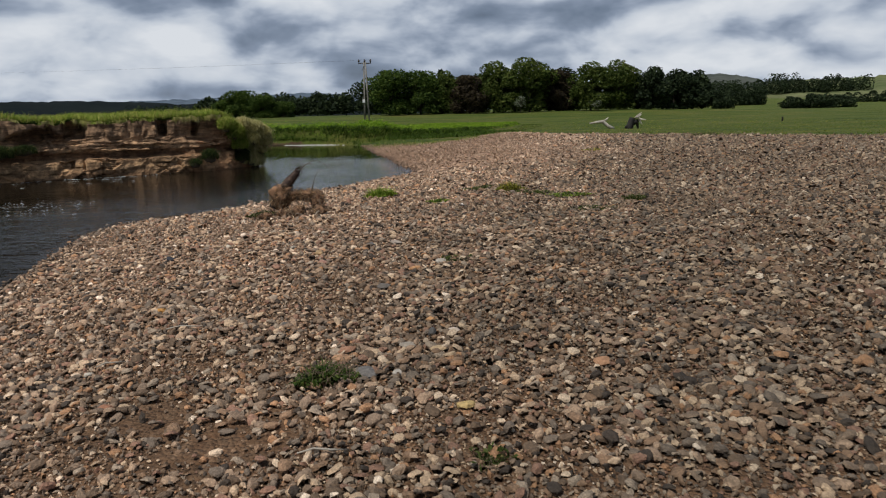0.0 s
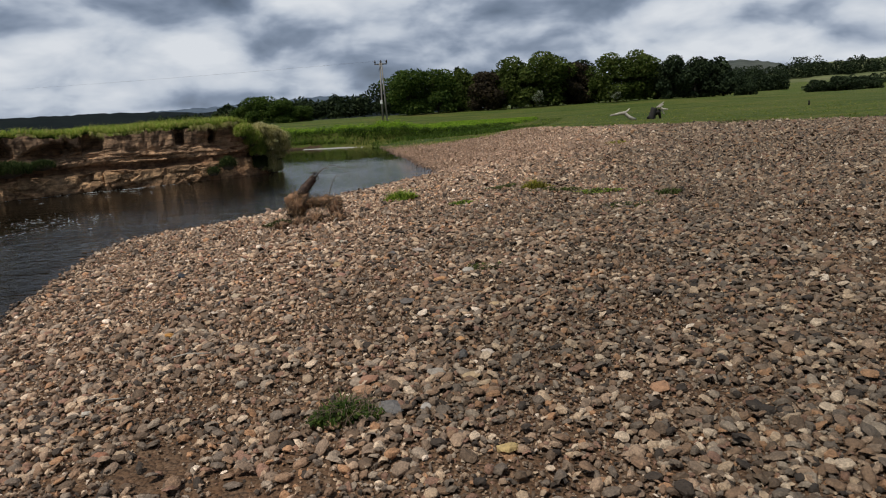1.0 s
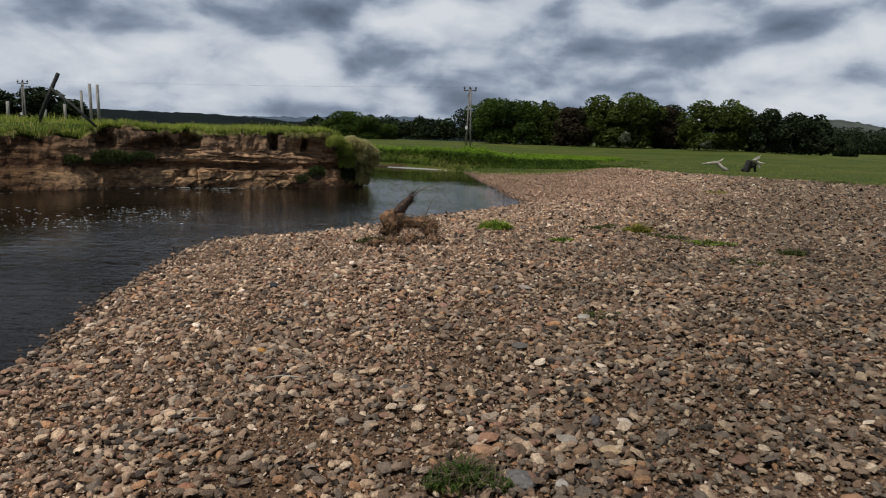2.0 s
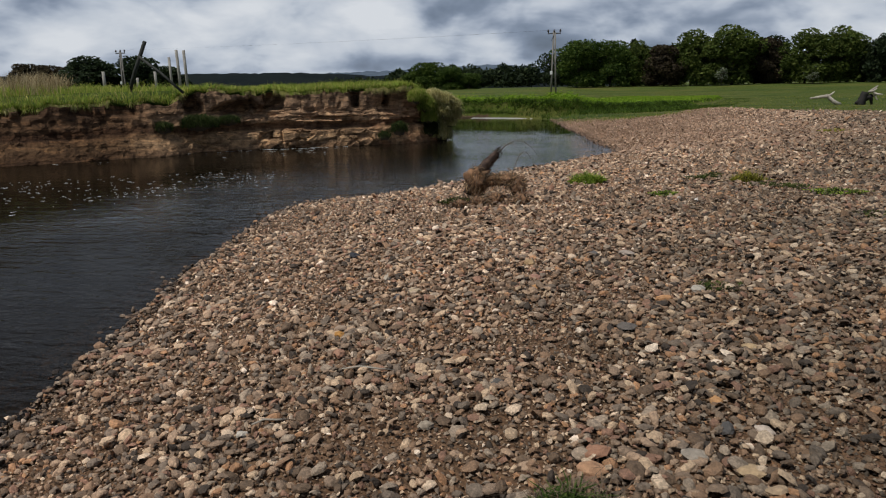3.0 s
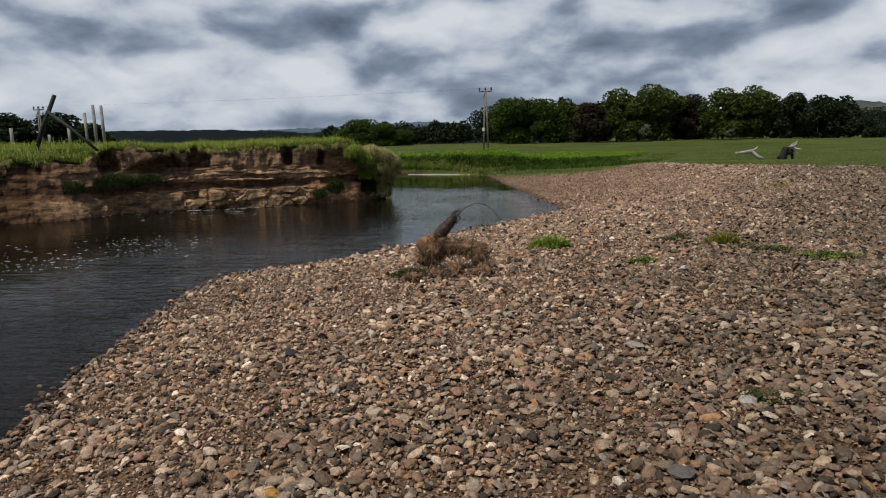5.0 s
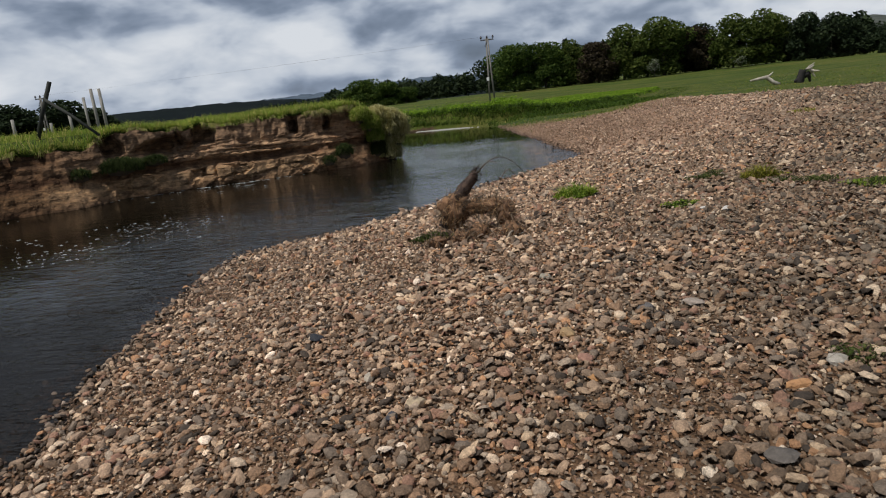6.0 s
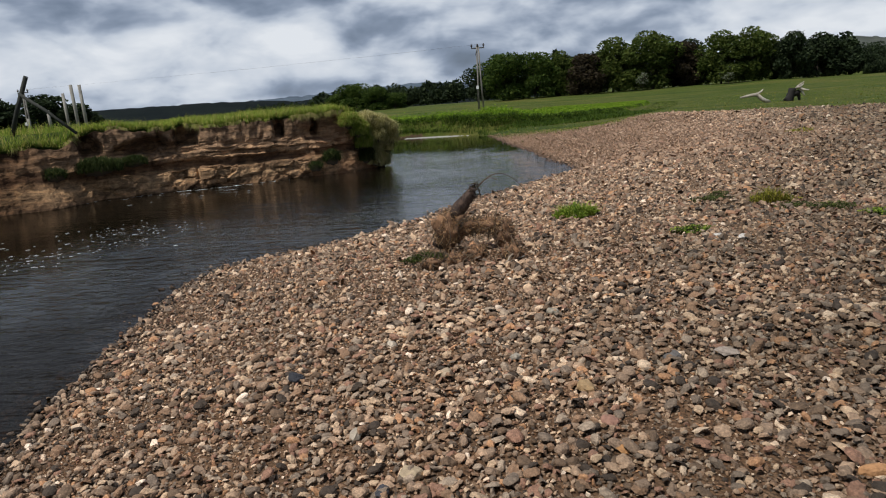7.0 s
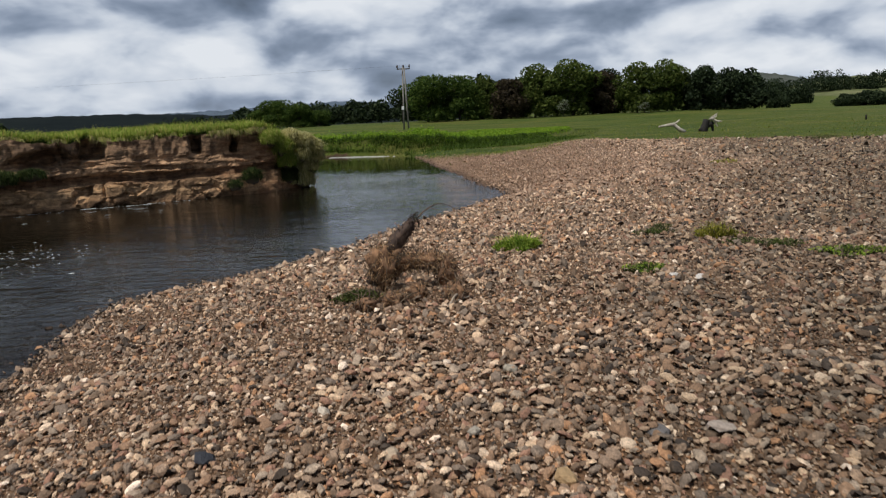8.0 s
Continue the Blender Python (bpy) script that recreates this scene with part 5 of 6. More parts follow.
def debris():
    ob = empty("flood_debris", (-2.0, 9.6, float(ground_at(-2.0, 9.6)[0])))
    log = [(-0.24, -0.02, 0.08), (-0.15, 0.02, 0.26), (-0.02, 0.06, 0.42), (0.08, 0.08, 0.53), (0.115, 0.10, 0.58)]
    part("log", mesh_of("log", *tube(log, [0.048, 0.049, 0.045, 0.039, 0.022], 14, 0.30), M_LOG), ob)
    lp = np.array(log)
    fibres = [strands(70, lp[0] + (lp[4] - lp[0]) * u, (0.046, 0.046, 0.05), 0.06, 0.0032, 0.05, 0.3, 0.85) for u in np.linspace(0.1, 1.0, 9)]
    part("matted_fibres", mesh_of("matted_fibres", *join(*fibres), M_LOGFUZZ), ob)
    for a, peak, b in (((0.13, 0.10, 0.57), 0.70, (0.58, 0.25, 0.50)), ((0.28, 0.0, 0.25), 0.56, (0.50, 0.1, 0.50)), ((0.12, 0.09, 0.56), 0.66, (0.32, 0.2, 0.64))):
        a, b = np.array(a), np.array(b)
        pts = [a + (b - a) * u + np.array([0, 0, (peak - (a[2] + b[2]) / 2) * 4 * u * (1 - u)]) for u in np.linspace(0, 1, 14)]
        part("arched_twig", mesh_of("arched_twig", *tube(pts, np.linspace(0.0045, 0.0025, 14), 5), M_TWIG), ob)
    # clumps: place, half-sizes, share of pale straw
    for n, (c, r, straw) in enumerate((((-0.13, 0.0, 0.23), (0.13, 0.13, 0.17), 0.6), ((0.06, 0.05, 0.25), (0.13, 0.09, 0.07), 0.6), ((0.26, 0.04, 0.25), (0.15, 0.10, 0.07), 0.6),
                                       ((0.37, 0.0, 0.17), (0.09, 0.09, 0.13), 0.2), ((-0.02, -0.42, 0.04), (0.10, 0.09, 0.075), 0.15), ((0.16, -0.28, 0.06), (0.075, 0.07, 0.09), 0.3),
                                       ((0.46, -0.36, 0.06), (0.09, 0.08, 0.10), 0.3), ((-0.22, -0.48, 0.03), (0.11, 0.07, 0.05), 0.2))):
        bm = bmesh.new()
        bmesh.ops.create_icosphere(bm, subdivisions=3, radius=1)
        for q in bm.verts:
            f = 0.86 + 0.75 * fbm(q.co * 2.6 + Vector((n * 3.3, 0, 1)), 4)
            q.co = Vector((c[0] + q.co.x * r[0] * f, c[1] + q.co.y * r[1] * f, max(-0.03, c[2] + q.co.z * r[2] * f)))
        me = bpy.data.meshes.new("matted_clump")
        for q in bm.faces:
            q.smooth = True
        bm.to_mesh(me)
        bm.free()
        me.materials.append(M_SODDEN)
        lump = part("matted_clump", me, ob)
        size = r[0] * r[1] + r[1] * r[2] + r[0] * r[2]
        part("twigs", mesh_of("twigs", *strands(int(3400 * size), c, np.array(r) * 1.0, 0.14, 0.0044, 0.25, 0.3), M_TWIG), lump, "dark wet twigs")
        part("dead_grass", mesh_of("dead_grass", *strands(int(15000 * size * (0.12 + straw)), c, np.array(r) * 1.05, 0.075, 0.0017, 0.45, 0.5, 0.8), M_FUZZ), lump, "pale dead grass")
    part("pale_stick", mesh_of("pale_stick", *crooked((0.39, -0.55, -0.02), (0.25, 0.25, 0.7), 0.17, 0.014, 0.007, 6, 0.22), M_STUB), ob, "bleached stub of a stick")
    part("pale_stick", mesh_of("pale_stick", *crooked((0.40, -0.45, 0.0), (0.7, 0.2, 0.5), 0.18, 0.008, 0.004), M_DRIFT), ob, "bleached stub of a stick")
    return tagged(ob, "heap of brown flood debris with a matted upright log on the gravel", "driftwood pile")


debris()

# ---- tufts and weeds on the gravel ----
BRIGHT, LEAFY, YELLOW, DULL, RANK = (M_TUFT, M_TUFT), (M_OLIVE, M_TUFT), (M_YELLOW, M_YELLOW), (M_OLIVE, M_OLIVE), (M_LEAF, M_LEAF)
for x, y, rx, ry, h, n, mats, dry, label in ((-0.93, 11.45, 0.25, 0.20, 0.27, 1300, BRIGHT, 0, "bright green grass tuft growing in the gravel"), (0.67, 12.00, 0.22, 0.14, 0.10, 260, DULL, 60, "dull green weed growing in the gravel"),
                                             (1.18, 11.50, 0.22, 0.18, 0.26, 560, YELLOW, 60, "yellow-green weed growing in the gravel"), (1.28, 10.96, 0.20, 0.13, 0.07, 220, DULL, 120, "low olive weed patch in the gravel"),
                                             (1.56, 10.82, 0.24, 0.14, 0.07, 260, DULL, 120, "low olive weed patch in the gravel"), (1.92, 10.20, 0.30, 0.20, 0.12, 620, LEAFY, 60, "wide green weed patch in the gravel"),
                                             (0.03, 9.80, 0.17, 0.14, 0.11, 260, LEAFY, 0, "small green weed growing in the gravel"), (2.70, 9.55, 0.16, 0.14, 0.12, 280, DULL, 40, "dull green weed growing in the gravel"),
                                             (0.84, 12.40, 0.14, 0.12, 0.10, 160, DULL, 40, "dull green weed growing in the gravel"), (1.92, 8.60, 0.26, 0.14, 0.06, 200, DULL, 60, "low olive weed patch in the gravel"),
                                             (-0.57, 3.48, 0.15, 0.09, 0.15, 360, RANK, 110, "dark green grass tuft with brown dead stems between stones"), (0.23, 2.60, 0.08, 0.07, 0.02, 60, DULL, 30, "small olive weed between the pebbles"),
                                             (0.16, 5.98, 0.12, 0.09, 0.05, 90, DULL, 60, "small olive weed between the pebbles"),
                                             (-2.34, 9.46, 0.17, 0.12, 0.13, 520, DULL, 60, "dark green weed beside the flood debris"), (4.50, 20.60, 0.36, 0.30, 0.15, 320, YELLOW, 0, "yellow-green weed growing in the gravel"),
                                             (10.90, 29.20, 0.70, 0.40, 0.22, 500, DULL, 100, "dark grass tuft at the edge of the gravel"), (11.80, 31.00, 0.60, 0.40, 0.22, 420, DULL, 100, "dark grass tuft at the edge of the gravel")):
    weed("grass_tuft", (x, y), rx, ry, h, n, mats, label, dry)

# foam flecks and streaks drifting on the water
foot_p, foot_o = walk_line(FOOT, (-22, 9), (-8, 21.5), 0.1)
fl = []
rafts = [(-6.4 - 5.0 * rng.uniform(), 9.6 + 4.8 * rng.uniform()) for _ in range(14)]
for n in range(470):
    if n < 300:
        rx, ry = rafts[rng.integers(0, len(rafts))]
        cx, cy, wide = rx + rng.normal(0, 0.6), ry + rng.normal(0, 0.45), 1.6
    else:
        k = rng.integers(0, len(foot_p))
        cx, cy = foot_p[k] + foot_o[k] * (0.35 + abs(rng.normal(0, 0.10)) + (rng.uniform(0, 2.0) if rng.uniform() < 0.25 else 0))
        wide = rng.uniform(2, 9)
    r = abs(rng.normal(0.002, 0.009)) + 0.006
    a = np.linspace(0, 2 * np.pi, 7)[:-1]
    turn = radians(38) * rng.normal(1, 0.1)
    u, w = r * wide * np.cos(a) * rng.uniform(0.7, 1.3, 6), r * np.sin(a) * rng.uniform(0.7, 1.3, 6)
    ring = np.c_[cx + u * math.cos(turn) - w * math.sin(turn), cy + u * math.sin(turn) + w * math.cos(turn), np.full(6, WATER + 0.004)]
    fl.append((np.r_[ring, [[cx, cy, WATER + 0.007]]], np.array([[k, (k + 1) % 6, 6] for k in range(6)])))
fv, ff = join(*fl)
tagged(new("foam_flecks", mesh_of("foam_flecks", fv, ff, M_FOAM)), "small white flecks of foam drifting on the river", "foam", kind="stuff")

# shingle spit at the head of the reach, and dry sticks on the bar
n = 900
sx, sy = -6.6 + rng.normal(0, 1.0, n).clip(-2, 2), 39.5 + rng.normal(0, 0.16, n)
sy = sy - 0.22 * (sx + 6.6)
a = np.linspace(0, 2 * np.pi, 6)[:-1]
r = rng.uniform(0.03, 0.08, n)
ring = np.stack([sx[:, None] + r[:, None] * 1.5 * np.cos(a), sy[:, None] + r[:, None] * np.sin(a), np.full((n, 5), WATER - 0.01)], -1)
peak = np.stack([sx, sy, WATER + r * 0.45], -1)[:, None]
spit = np.concatenate([ring, peak], 1).reshape(-1, 3)
sf = (np.arange(n)[:, None, None] * 6 + np.array([[k, (k + 1) % 5, 5] for k in range(5)])[None]).reshape(-1, 3)
tagged(new("shingle_spit", mesh_of("shingle_spit", spit, sf, M_SPIT)), "pale shallow riffle and shingle at the far bend", "riffle", kind="stuff")
for x, y, L, turn in ((-1.64, 4.53, 0.26, 8), (-0.45, 2.72, 0.20, 5), (-1.9, 4.0, 0.16, 30)):
    v, q = tube([(-L / 2, 0, 0), (-L / 6, 0.01, 0.012), (L / 5, -0.008, 0.010), (L / 2, 0.006, 0.0)], [0.003, 0.005, 0.0045, 0.002], 6)
    ob = new("dry_stick", mesh_of("dry_stick", v, q, M_DRIFT))
    ob.matrix_basis = pose(x, y, float(ground_at(x, y)[0]) + 0.035, 0, 0, turn)
    tagged(ob, "bleached dry stick lying on the pebbles", "stick", "dry sticks")
drift = empty("drift_branch", (-5.4, 40.9, 0.02))
part("limb", mesh_of("limb", *tube([(-0.9, 0, 0.05), (-0.3, 0, 0.12), (0.4, 0, 0.30)], [0.07, 0.08, 0.03], 7, 0.08), M_DRIFT), drift)
part("fork", mesh_of("fork", *tube([(-0.2, 0, 0.14), (0.1, 0, 0.34), (0.7, 0, 0.42)], [0.05, 0.04, 0.02], 7, 0.08), M_DRIFT), drift)
tagged(drift, "bleached branch washed up below the far bank", "branch")
stake_z = float(ground_at(29.0, 60.0)[0])
tagged(round_post("field_stake", [(29.0, 60.0, stake_z - 0.1), (29.02, 60.0, stake_z + 0.2), (29.0, 60.0, stake_z + 0.38)], 0.07, M_ROOT), "short dark stake standing in the pasture", "stake")

# ---- the pebbles ----
def hull_shape(seed, rings, tall):
    """A stone as a hull round rings of corners (count, half-width, lowest, highest), without its hidden underside."""
    r = np.random.default_rng(seed)
    bm = bmesh.new()
    wide, skew = r.uniform(0.48, 0.90), r.normal(0, 0.18, 2)
    for n, rad, z0, z1 in rings:
        turn = r.uniform(0, 6.28)
        for k in range(n):
            a = turn + 2 * math.pi * (k + r.uniform(-0.28, 0.28)) / n
            q = rad * r.uniform(0.84, 1.12)
            z = r.uniform(z0, z1) * tall
            bm.verts.new((q * math.cos(a) + skew[0] * z, wide * q * math.sin(a) + skew[1] * z, z))
    bmesh.ops.convex_hull(bm, input=bm.verts[:])
    bm.normal_update()
    bmesh.ops.triangulate(bm, faces=bm.faces[:])
    v = np.array([q.co for q in bm.verts])
    bm.verts.index_update()
    f = np.array([[q.index for q in p.verts] for p in bm.faces if p.normal.z > -0.35])
    bm.free()
    keep_v, f = np.unique(f, return_inverse=True)
    return v[keep_v], f.reshape(-1, 3)


FINE = [hull_shape(200 + k, ((8, 0.94, -0.34, -0.06), (9, 1.04, 0.06, 0.28), (6, 0.74, 0.42, 0.56), (2, 0.34, 0.50, 0.66)), 0.62 + 0.035 * k) for k in range(12)]
COARSE = [hull_shape(300 + k, ((6, 1.0, -0.30, 0.05), (6, 1.0, 0.12, 0.36), (4, 0.62, 0.44, 0.64)), 0.64 + 0.03 * k) for k in range(14)]
CHIP = [hull_shape(500 + k, ((5, 1.0, -0.25, 0.16), (4, 0.70, 0.36, 0.66)), 0.66 + 0.04 * k) for k in range(14)]
SPECK = [hull_shape(600 + k, ((5, 1.0, -0.20, 0.15), (2, 0.52, 0.36, 0.66)), 0.80 + 0.04 * k) for k in range(12)]
GRIT = [hull_shape(700 + k, ((4, 1.0, -0.25, 0.15), (1, 0.30, 0.40, 0.70)), 1.0) for k in range(8)]


def scatter(x0, x1, y0, y1, step, size, keep, mixed=0.42):
    """Stones on a shaken lattice: places, sizes and turns."""
    a, b = np.meshgrid(np.arange(x0, x1, step), np.arange(y0, y1, step * 0.87), indexing="ij")
    x = (a + np.where(np.arange(a.shape[1]) % 2, step / 2, 0)[None]).ravel() + rng.uniform(-0.48, 0.48, a.size) * step
    y = b.ravel() + rng.uniform(-0.48, 0.48, a.size) * step
    m = keep(x, y)
    x, y = x[m], y[m]
    z, tm, bmk, d, e, g = heights(x, y)
    ok = (d > -0.45) & (tm < 0.5 + 0.12 * rng.normal(size=len(x)))
    ok &= ~((y > 36.9) & (x < -2.0))
    bare = 1.2 * np.exp(-((x + 0.95) / 0.32) ** 2 - ((y - 2.93) / 0.20) ** 2) + np.exp(-((x + 1.27) / 0.13) ** 2 - ((y - 3.25) / 0.2) ** 2) + 0.7 * np.exp(-((x + 1.55) / 0.25) ** 2 - ((y - 3.3) / 0.2) ** 2)
    bare = bare * (1 + 0.5 * wave(x, y, 53, 0.35))
    ok &= rng.uniform(0, 1, len(x)) > 0.93 * np.minimum(bare, 1)
    x, y, z = x[ok], y[ok], z[ok]
    region = 1 + 0.22 * wave(x, y, 51, 1.6) + 0.05 * np.clip(x, -4, 5) * 0.5
    s = size * np.exp(rng.normal(0, mixed, len(x))) * np.clip(region, 0.7, 1.5)
    big = rng.uniform(0, 1, len(x)) < (0.05 if mixed > 0.4 else 0.015)
    s[big] *= rng.uniform(1.4, 2.4, big.sum())
    return x, y, z, np.minimum(s, 3.4 * size)


def turns(n, tip):
    """Rotation matrices: any turn about z, and a tip of some degrees."""
    a, tx, ty = rng.uniform(0, 2 * np.pi, n), rng.normal(0, tip, n), rng.normal(0, tip, n)
    c, s = np.cos(a), np.sin(a)
    Rz = np.stack([np.stack([c, -s, 0 * c], 1), np.stack([s, c, 0 * c], 1), np.stack([0 * c, 0 * c, 0 * c + 1], 1)], 1)
    Rt = np.stack([np.stack([0 * c + 1, 0 * c, ty], 1), np.stack([0 * c, 0 * c + 1, -tx], 1), np.stack([-ty, tx, 0 * c + 1], 1)], 1)
    return Rt @ Rz


def pebbles(shapes, x, y, z, s, tip=0.40, proud=0.42):
    """All the stones as one (verts, tris)."""
    R = turns(len(x), tip)
    zc = z + s * (proud + rng.uniform(-0.35, 0.60, len(x)))
    which = rng.integers(0, len(shapes), len(x))
    bits = []
    for k, (v, f) in enumerate(shapes):
        m = which == k
        if not m.any():
            continue
        p = np.einsum("nij,vj->nvi", R[m], v) * s[m][:, None, None] + np.stack([x[m], y[m], zc[m]], 1)[:, None]
        q = f[None] + (np.arange(m.sum()) * len(v))[:, None, None]
        bits.append((p.reshape(-1, 3), q.reshape(-1, 3)))
    return join(*bits)


near = lambda x, y: (x < np.minimum(0.66 * y + 0.6, 2.6)) & (x > -0.9 - 0.95 * y) & (y < 8.4)
middle = lambda x, y: ((y >= 8.4) | (x >= 2.6)) & (x < 0.68 * y + 0.7) & (y + 0.4 * np.abs(x) < 12.2)
upper = lambda x, y: (y + 0.4 * np.abs(x) >= 12.2) & (x < 0.70 * y + 0.8) & (y < 17)
xs, ys, zs, ss = scatter(-4.8, 2.7, 1.5, 8.5, 0.0228, 0.0106, near, 0.52)
# the largest stones beside the path are objects of their own
zone = (xs > -2.6) & (xs < 2.2) & (ys > 2.3) & (ys < 6.6)
order = np.argsort(np.where(zone, -ss, 1))[:285]
rest = np.ones(len(xs), bool)
rest[order] = False
large = rest & (ss > 0.029)
medium = rest & (ss > 0.0185) & ~large
small = rest & (ss <= 0.0185)
worn = small & (rng.uniform(0, 1, len(ss)) < 0.20)
sharp = small & ~worn
pv, pf = pebbles(CHIP, xs[worn], ys[worn], zs[worn], ss[worn], 0.45)
tagged(new("gravel", mesh_of("gravel", pv, pf, M_PEBBLE)), "small worn brown, grey and buff river pebbles", "gravel", kind="stuff")
pv, pf = join(pebbles(FINE, xs[large], ys[large], zs[large], ss[large], 0.30, 0.36), pebbles(COARSE, xs[medium], ys[medium], zs[medium], ss[medium], 0.42))
tagged(new("gravel", mesh_of("gravel", pv, pf, M_PEBBLE, False)), "worn brown, grey and buff river pebbles", "gravel", kind="stuff")
pv, pf = pebbles(SPECK, xs[sharp], ys[sharp], zs[sharp], ss[sharp], 0.50)
tagged(new("gravel", mesh_of("gravel", pv, pf, M_PEBBLE, False)), "small broken brown and grey river stones", "gravel", kind="stuff")
xm, ym, zm, sm = scatter(-5.4, 9.0, 1.5, 12.3, 0.0300, 0.0130, middle, 0.48)
pv, pf = pebbles(SPECK, xm, ym, zm, sm, tip=0.40, proud=0.40)
tagged(new("gravel", mesh_of("gravel", pv, pf, M_PEBBLE, False)), "worn brown, grey and buff pebbles further up the bar", "gravel", kind="stuff")
xm, ym, zm, sm = scatter(-5.4, 12.5, 6.0, 17.0, 0.0390, 0.0165, upper, 0.45)
pv, pf = pebbles(GRIT, xm, ym, zm, sm, tip=0.45, proud=0.40)
tagged(new("gravel", mesh_of("gravel", pv, pf, M_PEBBLE)), "brown and grey pebbles on the crown of the bar", "gravel", kind="stuff")
xf, yf, zf, sf = scatter(-5, 19, 17, 39.5, 0.070, 0.031, lambda x, y: (x < 0.70 * y + 0.8), 0.28)
sf = sf * (1 - 0.35 * smoothstep(6.5, 1.5, xf) * smoothstep(18, 25, yf))
pv, pf = pebbles(GRIT, xf, yf, zf, sf, tip=0.40, proud=0.26)
tagged(new("gravel", mesh_of("gravel", pv, pf, M_PEBBLE)), "distant brown river pebbles on the upper bar", "gravel", kind="stuff")

# the rest of the bar, beside and behind the walk
xb, yb, zb, sb = scatter(-3.5, 12, -9, 9.5, 0.100, 0.042, lambda x, y: (~near(x, y) | (y < 1.5)) & ~middle(x, y) & ~upper(x, y) & (x - 0.7 * y < 9), 0.35)
pv, pf = pebbles(GRIT, xb, yb, zb, sb, tip=0.2, proud=0.10)
tagged(new("gravel", mesh_of("gravel", pv, pf, M_PEBBLE)), "brown river pebbles on the open bar beside the path", "gravel", kind="stuff")

stone_meshes = [mesh_of("stone", v, f, M_STONE, False) for v, f in FINE]
for n, i in enumerate(order):
    part("stone", stone_meshes[n % len(stone_meshes)], ground,
         at=pose(xs[i], ys[i], zs[i] + ss[i] * 0.30, rng.normal(0, 16), rng.normal(0, 16), rng.uniform(0, 360)) @ Matrix.Diagonal((ss[i], ss[i], ss[i], 1)))

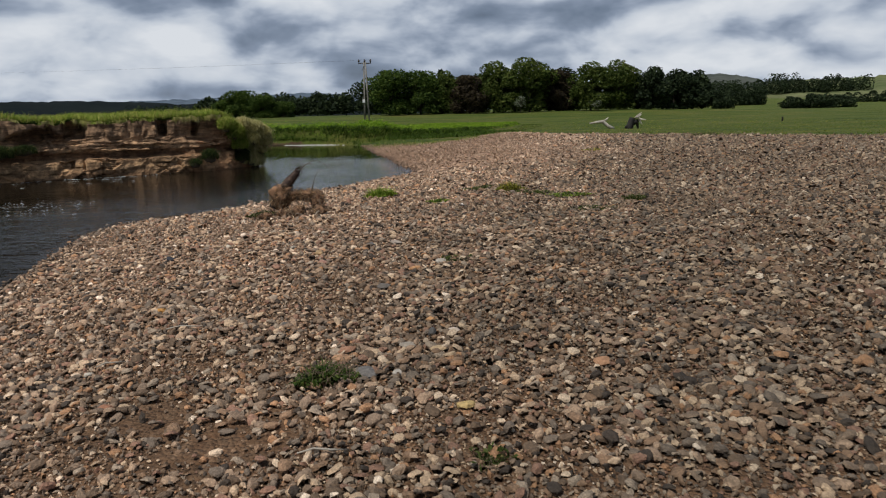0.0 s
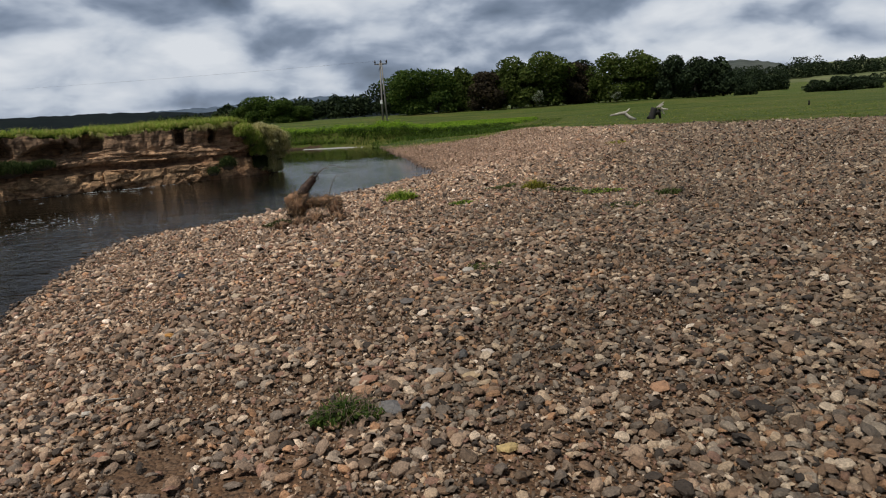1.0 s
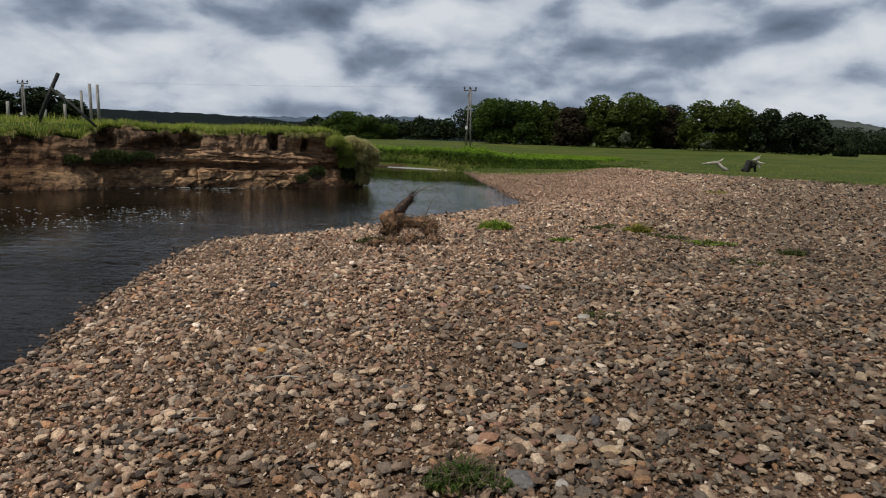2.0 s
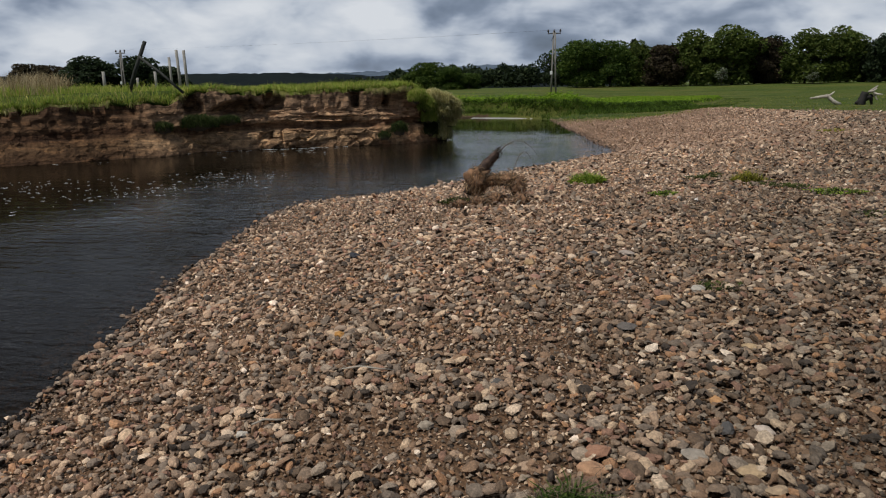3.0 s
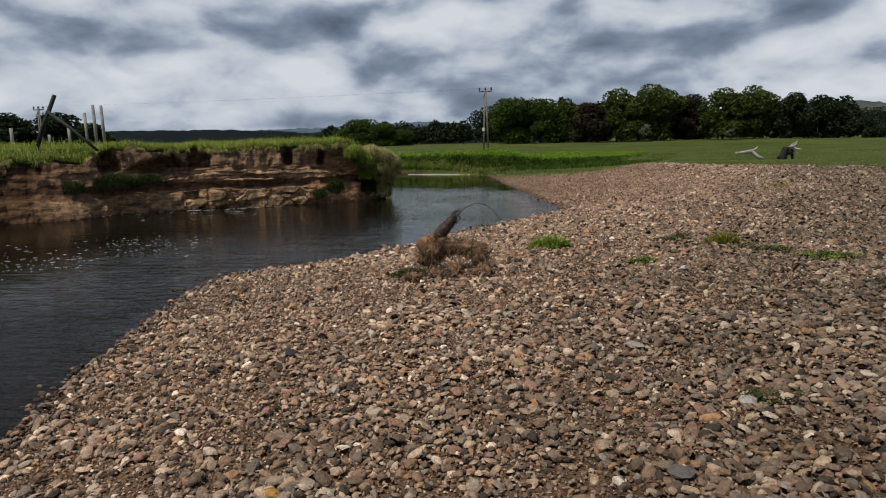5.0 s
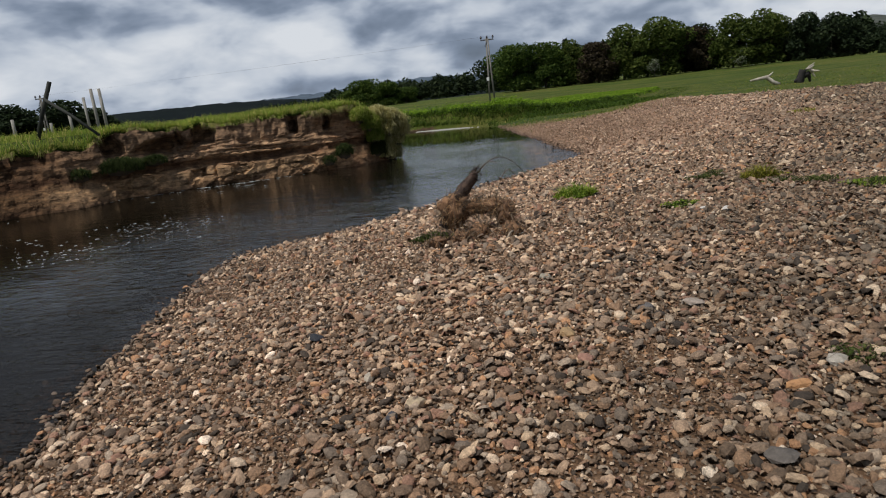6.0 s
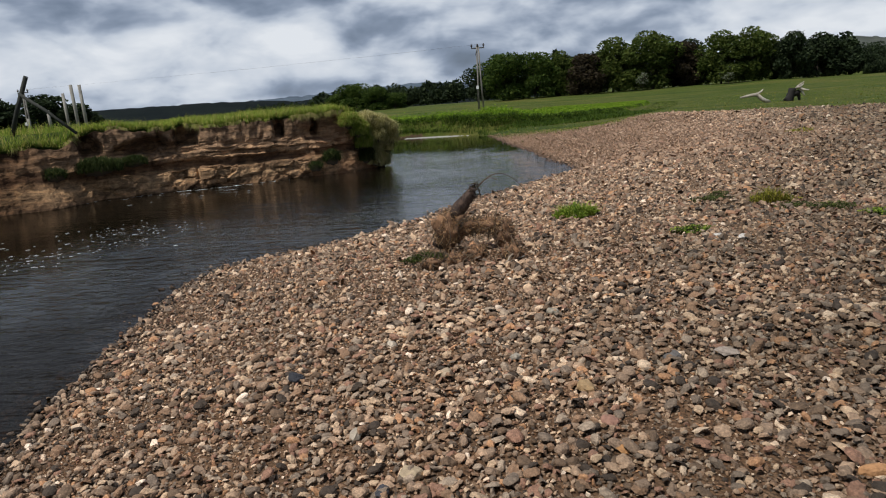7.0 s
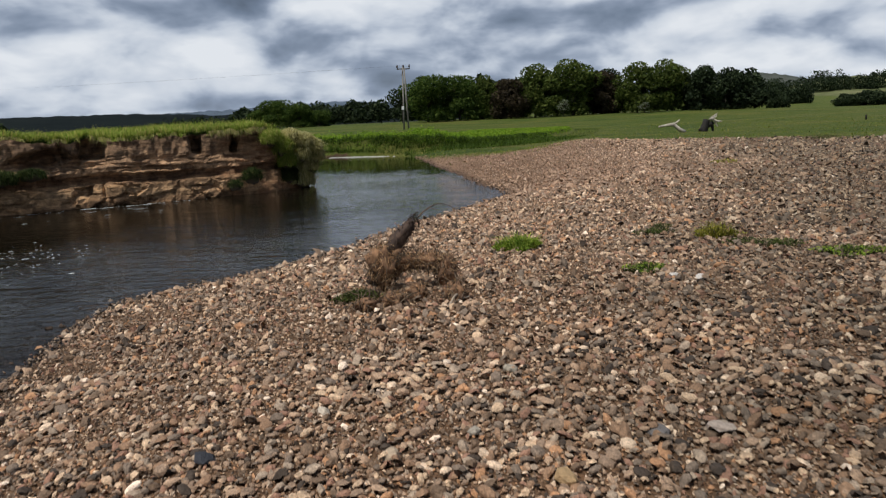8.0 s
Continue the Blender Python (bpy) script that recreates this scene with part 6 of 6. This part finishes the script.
# stones that stand out by their colour
known_meshes = [mesh_of("stone", v, f, M_KNOWN, False) for v, f in FINE]
for n, (x, y, s, colour, label) in enumerate(((0.87, 3.54, 0.065, (0.36, 0.20, 0.11), "orange-brown stone"), (0.02, 3.81, 0.062, (0.40, 0.29, 0.17), "buff stone"), (0.155, 3.06, 0.068, (0.46, 0.33, 0.14), "yellow stone"),
                                              (-0.345, 3.50, 0.085, (0.15, 0.14, 0.13), "dark grey stone"), (-0.18, 3.50, 0.05, (0.36, 0.33, 0.29), "pale grey stone"), (-0.50, 3.86, 0.07, (0.34, 0.18, 0.11), "salmon stone"),
                                              (-1.66, 3.41, 0.055, (0.30, 0.14, 0.08), "red-brown stone"), (-2.01, 5.04, 0.06, (0.46, 0.23, 0.06), "orange stone"), (-1.78, 5.03, 0.05, (0.46, 0.38, 0.28), "pale stone"),
                                              (-1.77, 6.73, 0.065, (0.44, 0.34, 0.24), "pale buff stone"), (-1.77, 5.80, 0.062, (0.46, 0.36, 0.24), "pale buff stone"), (-2.09, 6.15, 0.055, (0.45, 0.39, 0.31), "pale stone"),
                                              (-0.97, 5.92, 0.05, (0.42, 0.22, 0.09), "orange stone"), (-1.0, 6.14, 0.05, (0.33, 0.18, 0.13), "pink stone"), (0.09, 3.70, 0.06, (0.37, 0.27, 0.17), "buff stone"),
                                              (-2.47, 3.20, 0.053, (0.5, 0.33, 0.07), "yellow stone"), (-0.51, 3.74, 0.070, (0.4, 0.23, 0.13), "salmon stone"), (-0.03, 4.36, 0.043, (0.42, 0.23, 0.1), "orange stone"),
                                              (0.20, 5.00, 0.048, (0.45, 0.32, 0.18), "buff stone"), (-1.89, 4.76, 0.068, (0.36, 0.2, 0.13), "red-brown stone"), (-0.97, 4.44, 0.047, (0.1, 0.09, 0.08), "dark grey stone"),
                                              (-0.02, 4.11, 0.053, (0.08, 0.075, 0.07), "dark grey stone"), (-2.00, 3.93, 0.037, (0.5, 0.45, 0.38), "pale stone"), (-1.20, 4.03, 0.042, (0.3, 0.25, 0.19), "grey-brown stone"),
                                              (0.12, 4.12, 0.048, (0.48, 0.4, 0.33), "pale pinkish stone"), (-0.15, 3.89, 0.062, (0.3, 0.26, 0.21), "grey-brown stone"), (-1.86, 5.70, 0.056, (0.06, 0.06, 0.07), "dark slate stone"),
                                              (-0.39, 5.20, 0.070, (0.12, 0.105, 0.092), "dark grey stone"), (0.04, 5.93, 0.067, (0.42, 0.38, 0.32), "pale grey stone"), (-2.04, 5.15, 0.055, (0.34, 0.25, 0.18), "brown stone"),
                                              (-2.94, 5.21, 0.040, (0.5, 0.4, 0.3), "pale buff stone"), (-0.17, 5.72, 0.064, (0.45, 0.24, 0.11), "orange stone"), (-2.63, 6.87, 0.066, (0.035, 0.037, 0.045), "black slate stone"),
                                              (-2.16, 7.25, 0.054, (0.52, 0.45, 0.36), "pale cream stone"), (-1.42, 6.90, 0.048, (0.36, 0.32, 0.26), "grey stone"), (-1.08, 6.44, 0.075, (0.4, 0.27, 0.14), "ochre stone"),
                                              (-0.39, 6.78, 0.079, (0.36, 0.3, 0.25), "mottled grey stone"), (-0.65, 6.79, 0.064, (0.13, 0.12, 0.115), "dark grey stone"), (0.19, 9.50, 0.063, (0.55, 0.52, 0.48), "pale grey stone"),
                                              (0.35, 9.38, 0.062, (0.55, 0.52, 0.48), "pale grey stone"), (0.55, 10.59, 0.099, (0.4, 0.22, 0.13), "orange-brown stone"), (-1.22, 7.62, 0.065, (0.36, 0.32, 0.25), "grey-buff stone"))):
    ob = part("stone", known_meshes[n % len(known_meshes)], ground, label,
              at=pose(x, y, float(ground_at(x, y)[0]) + s * 0.30, rng.normal(0, 8), rng.normal(0, 8), rng.uniform(0, 360)) @ Matrix.Diagonal((s * 0.8, s * 0.8, s * 0.8, 1)))
    ob.color = (*colour, 1)
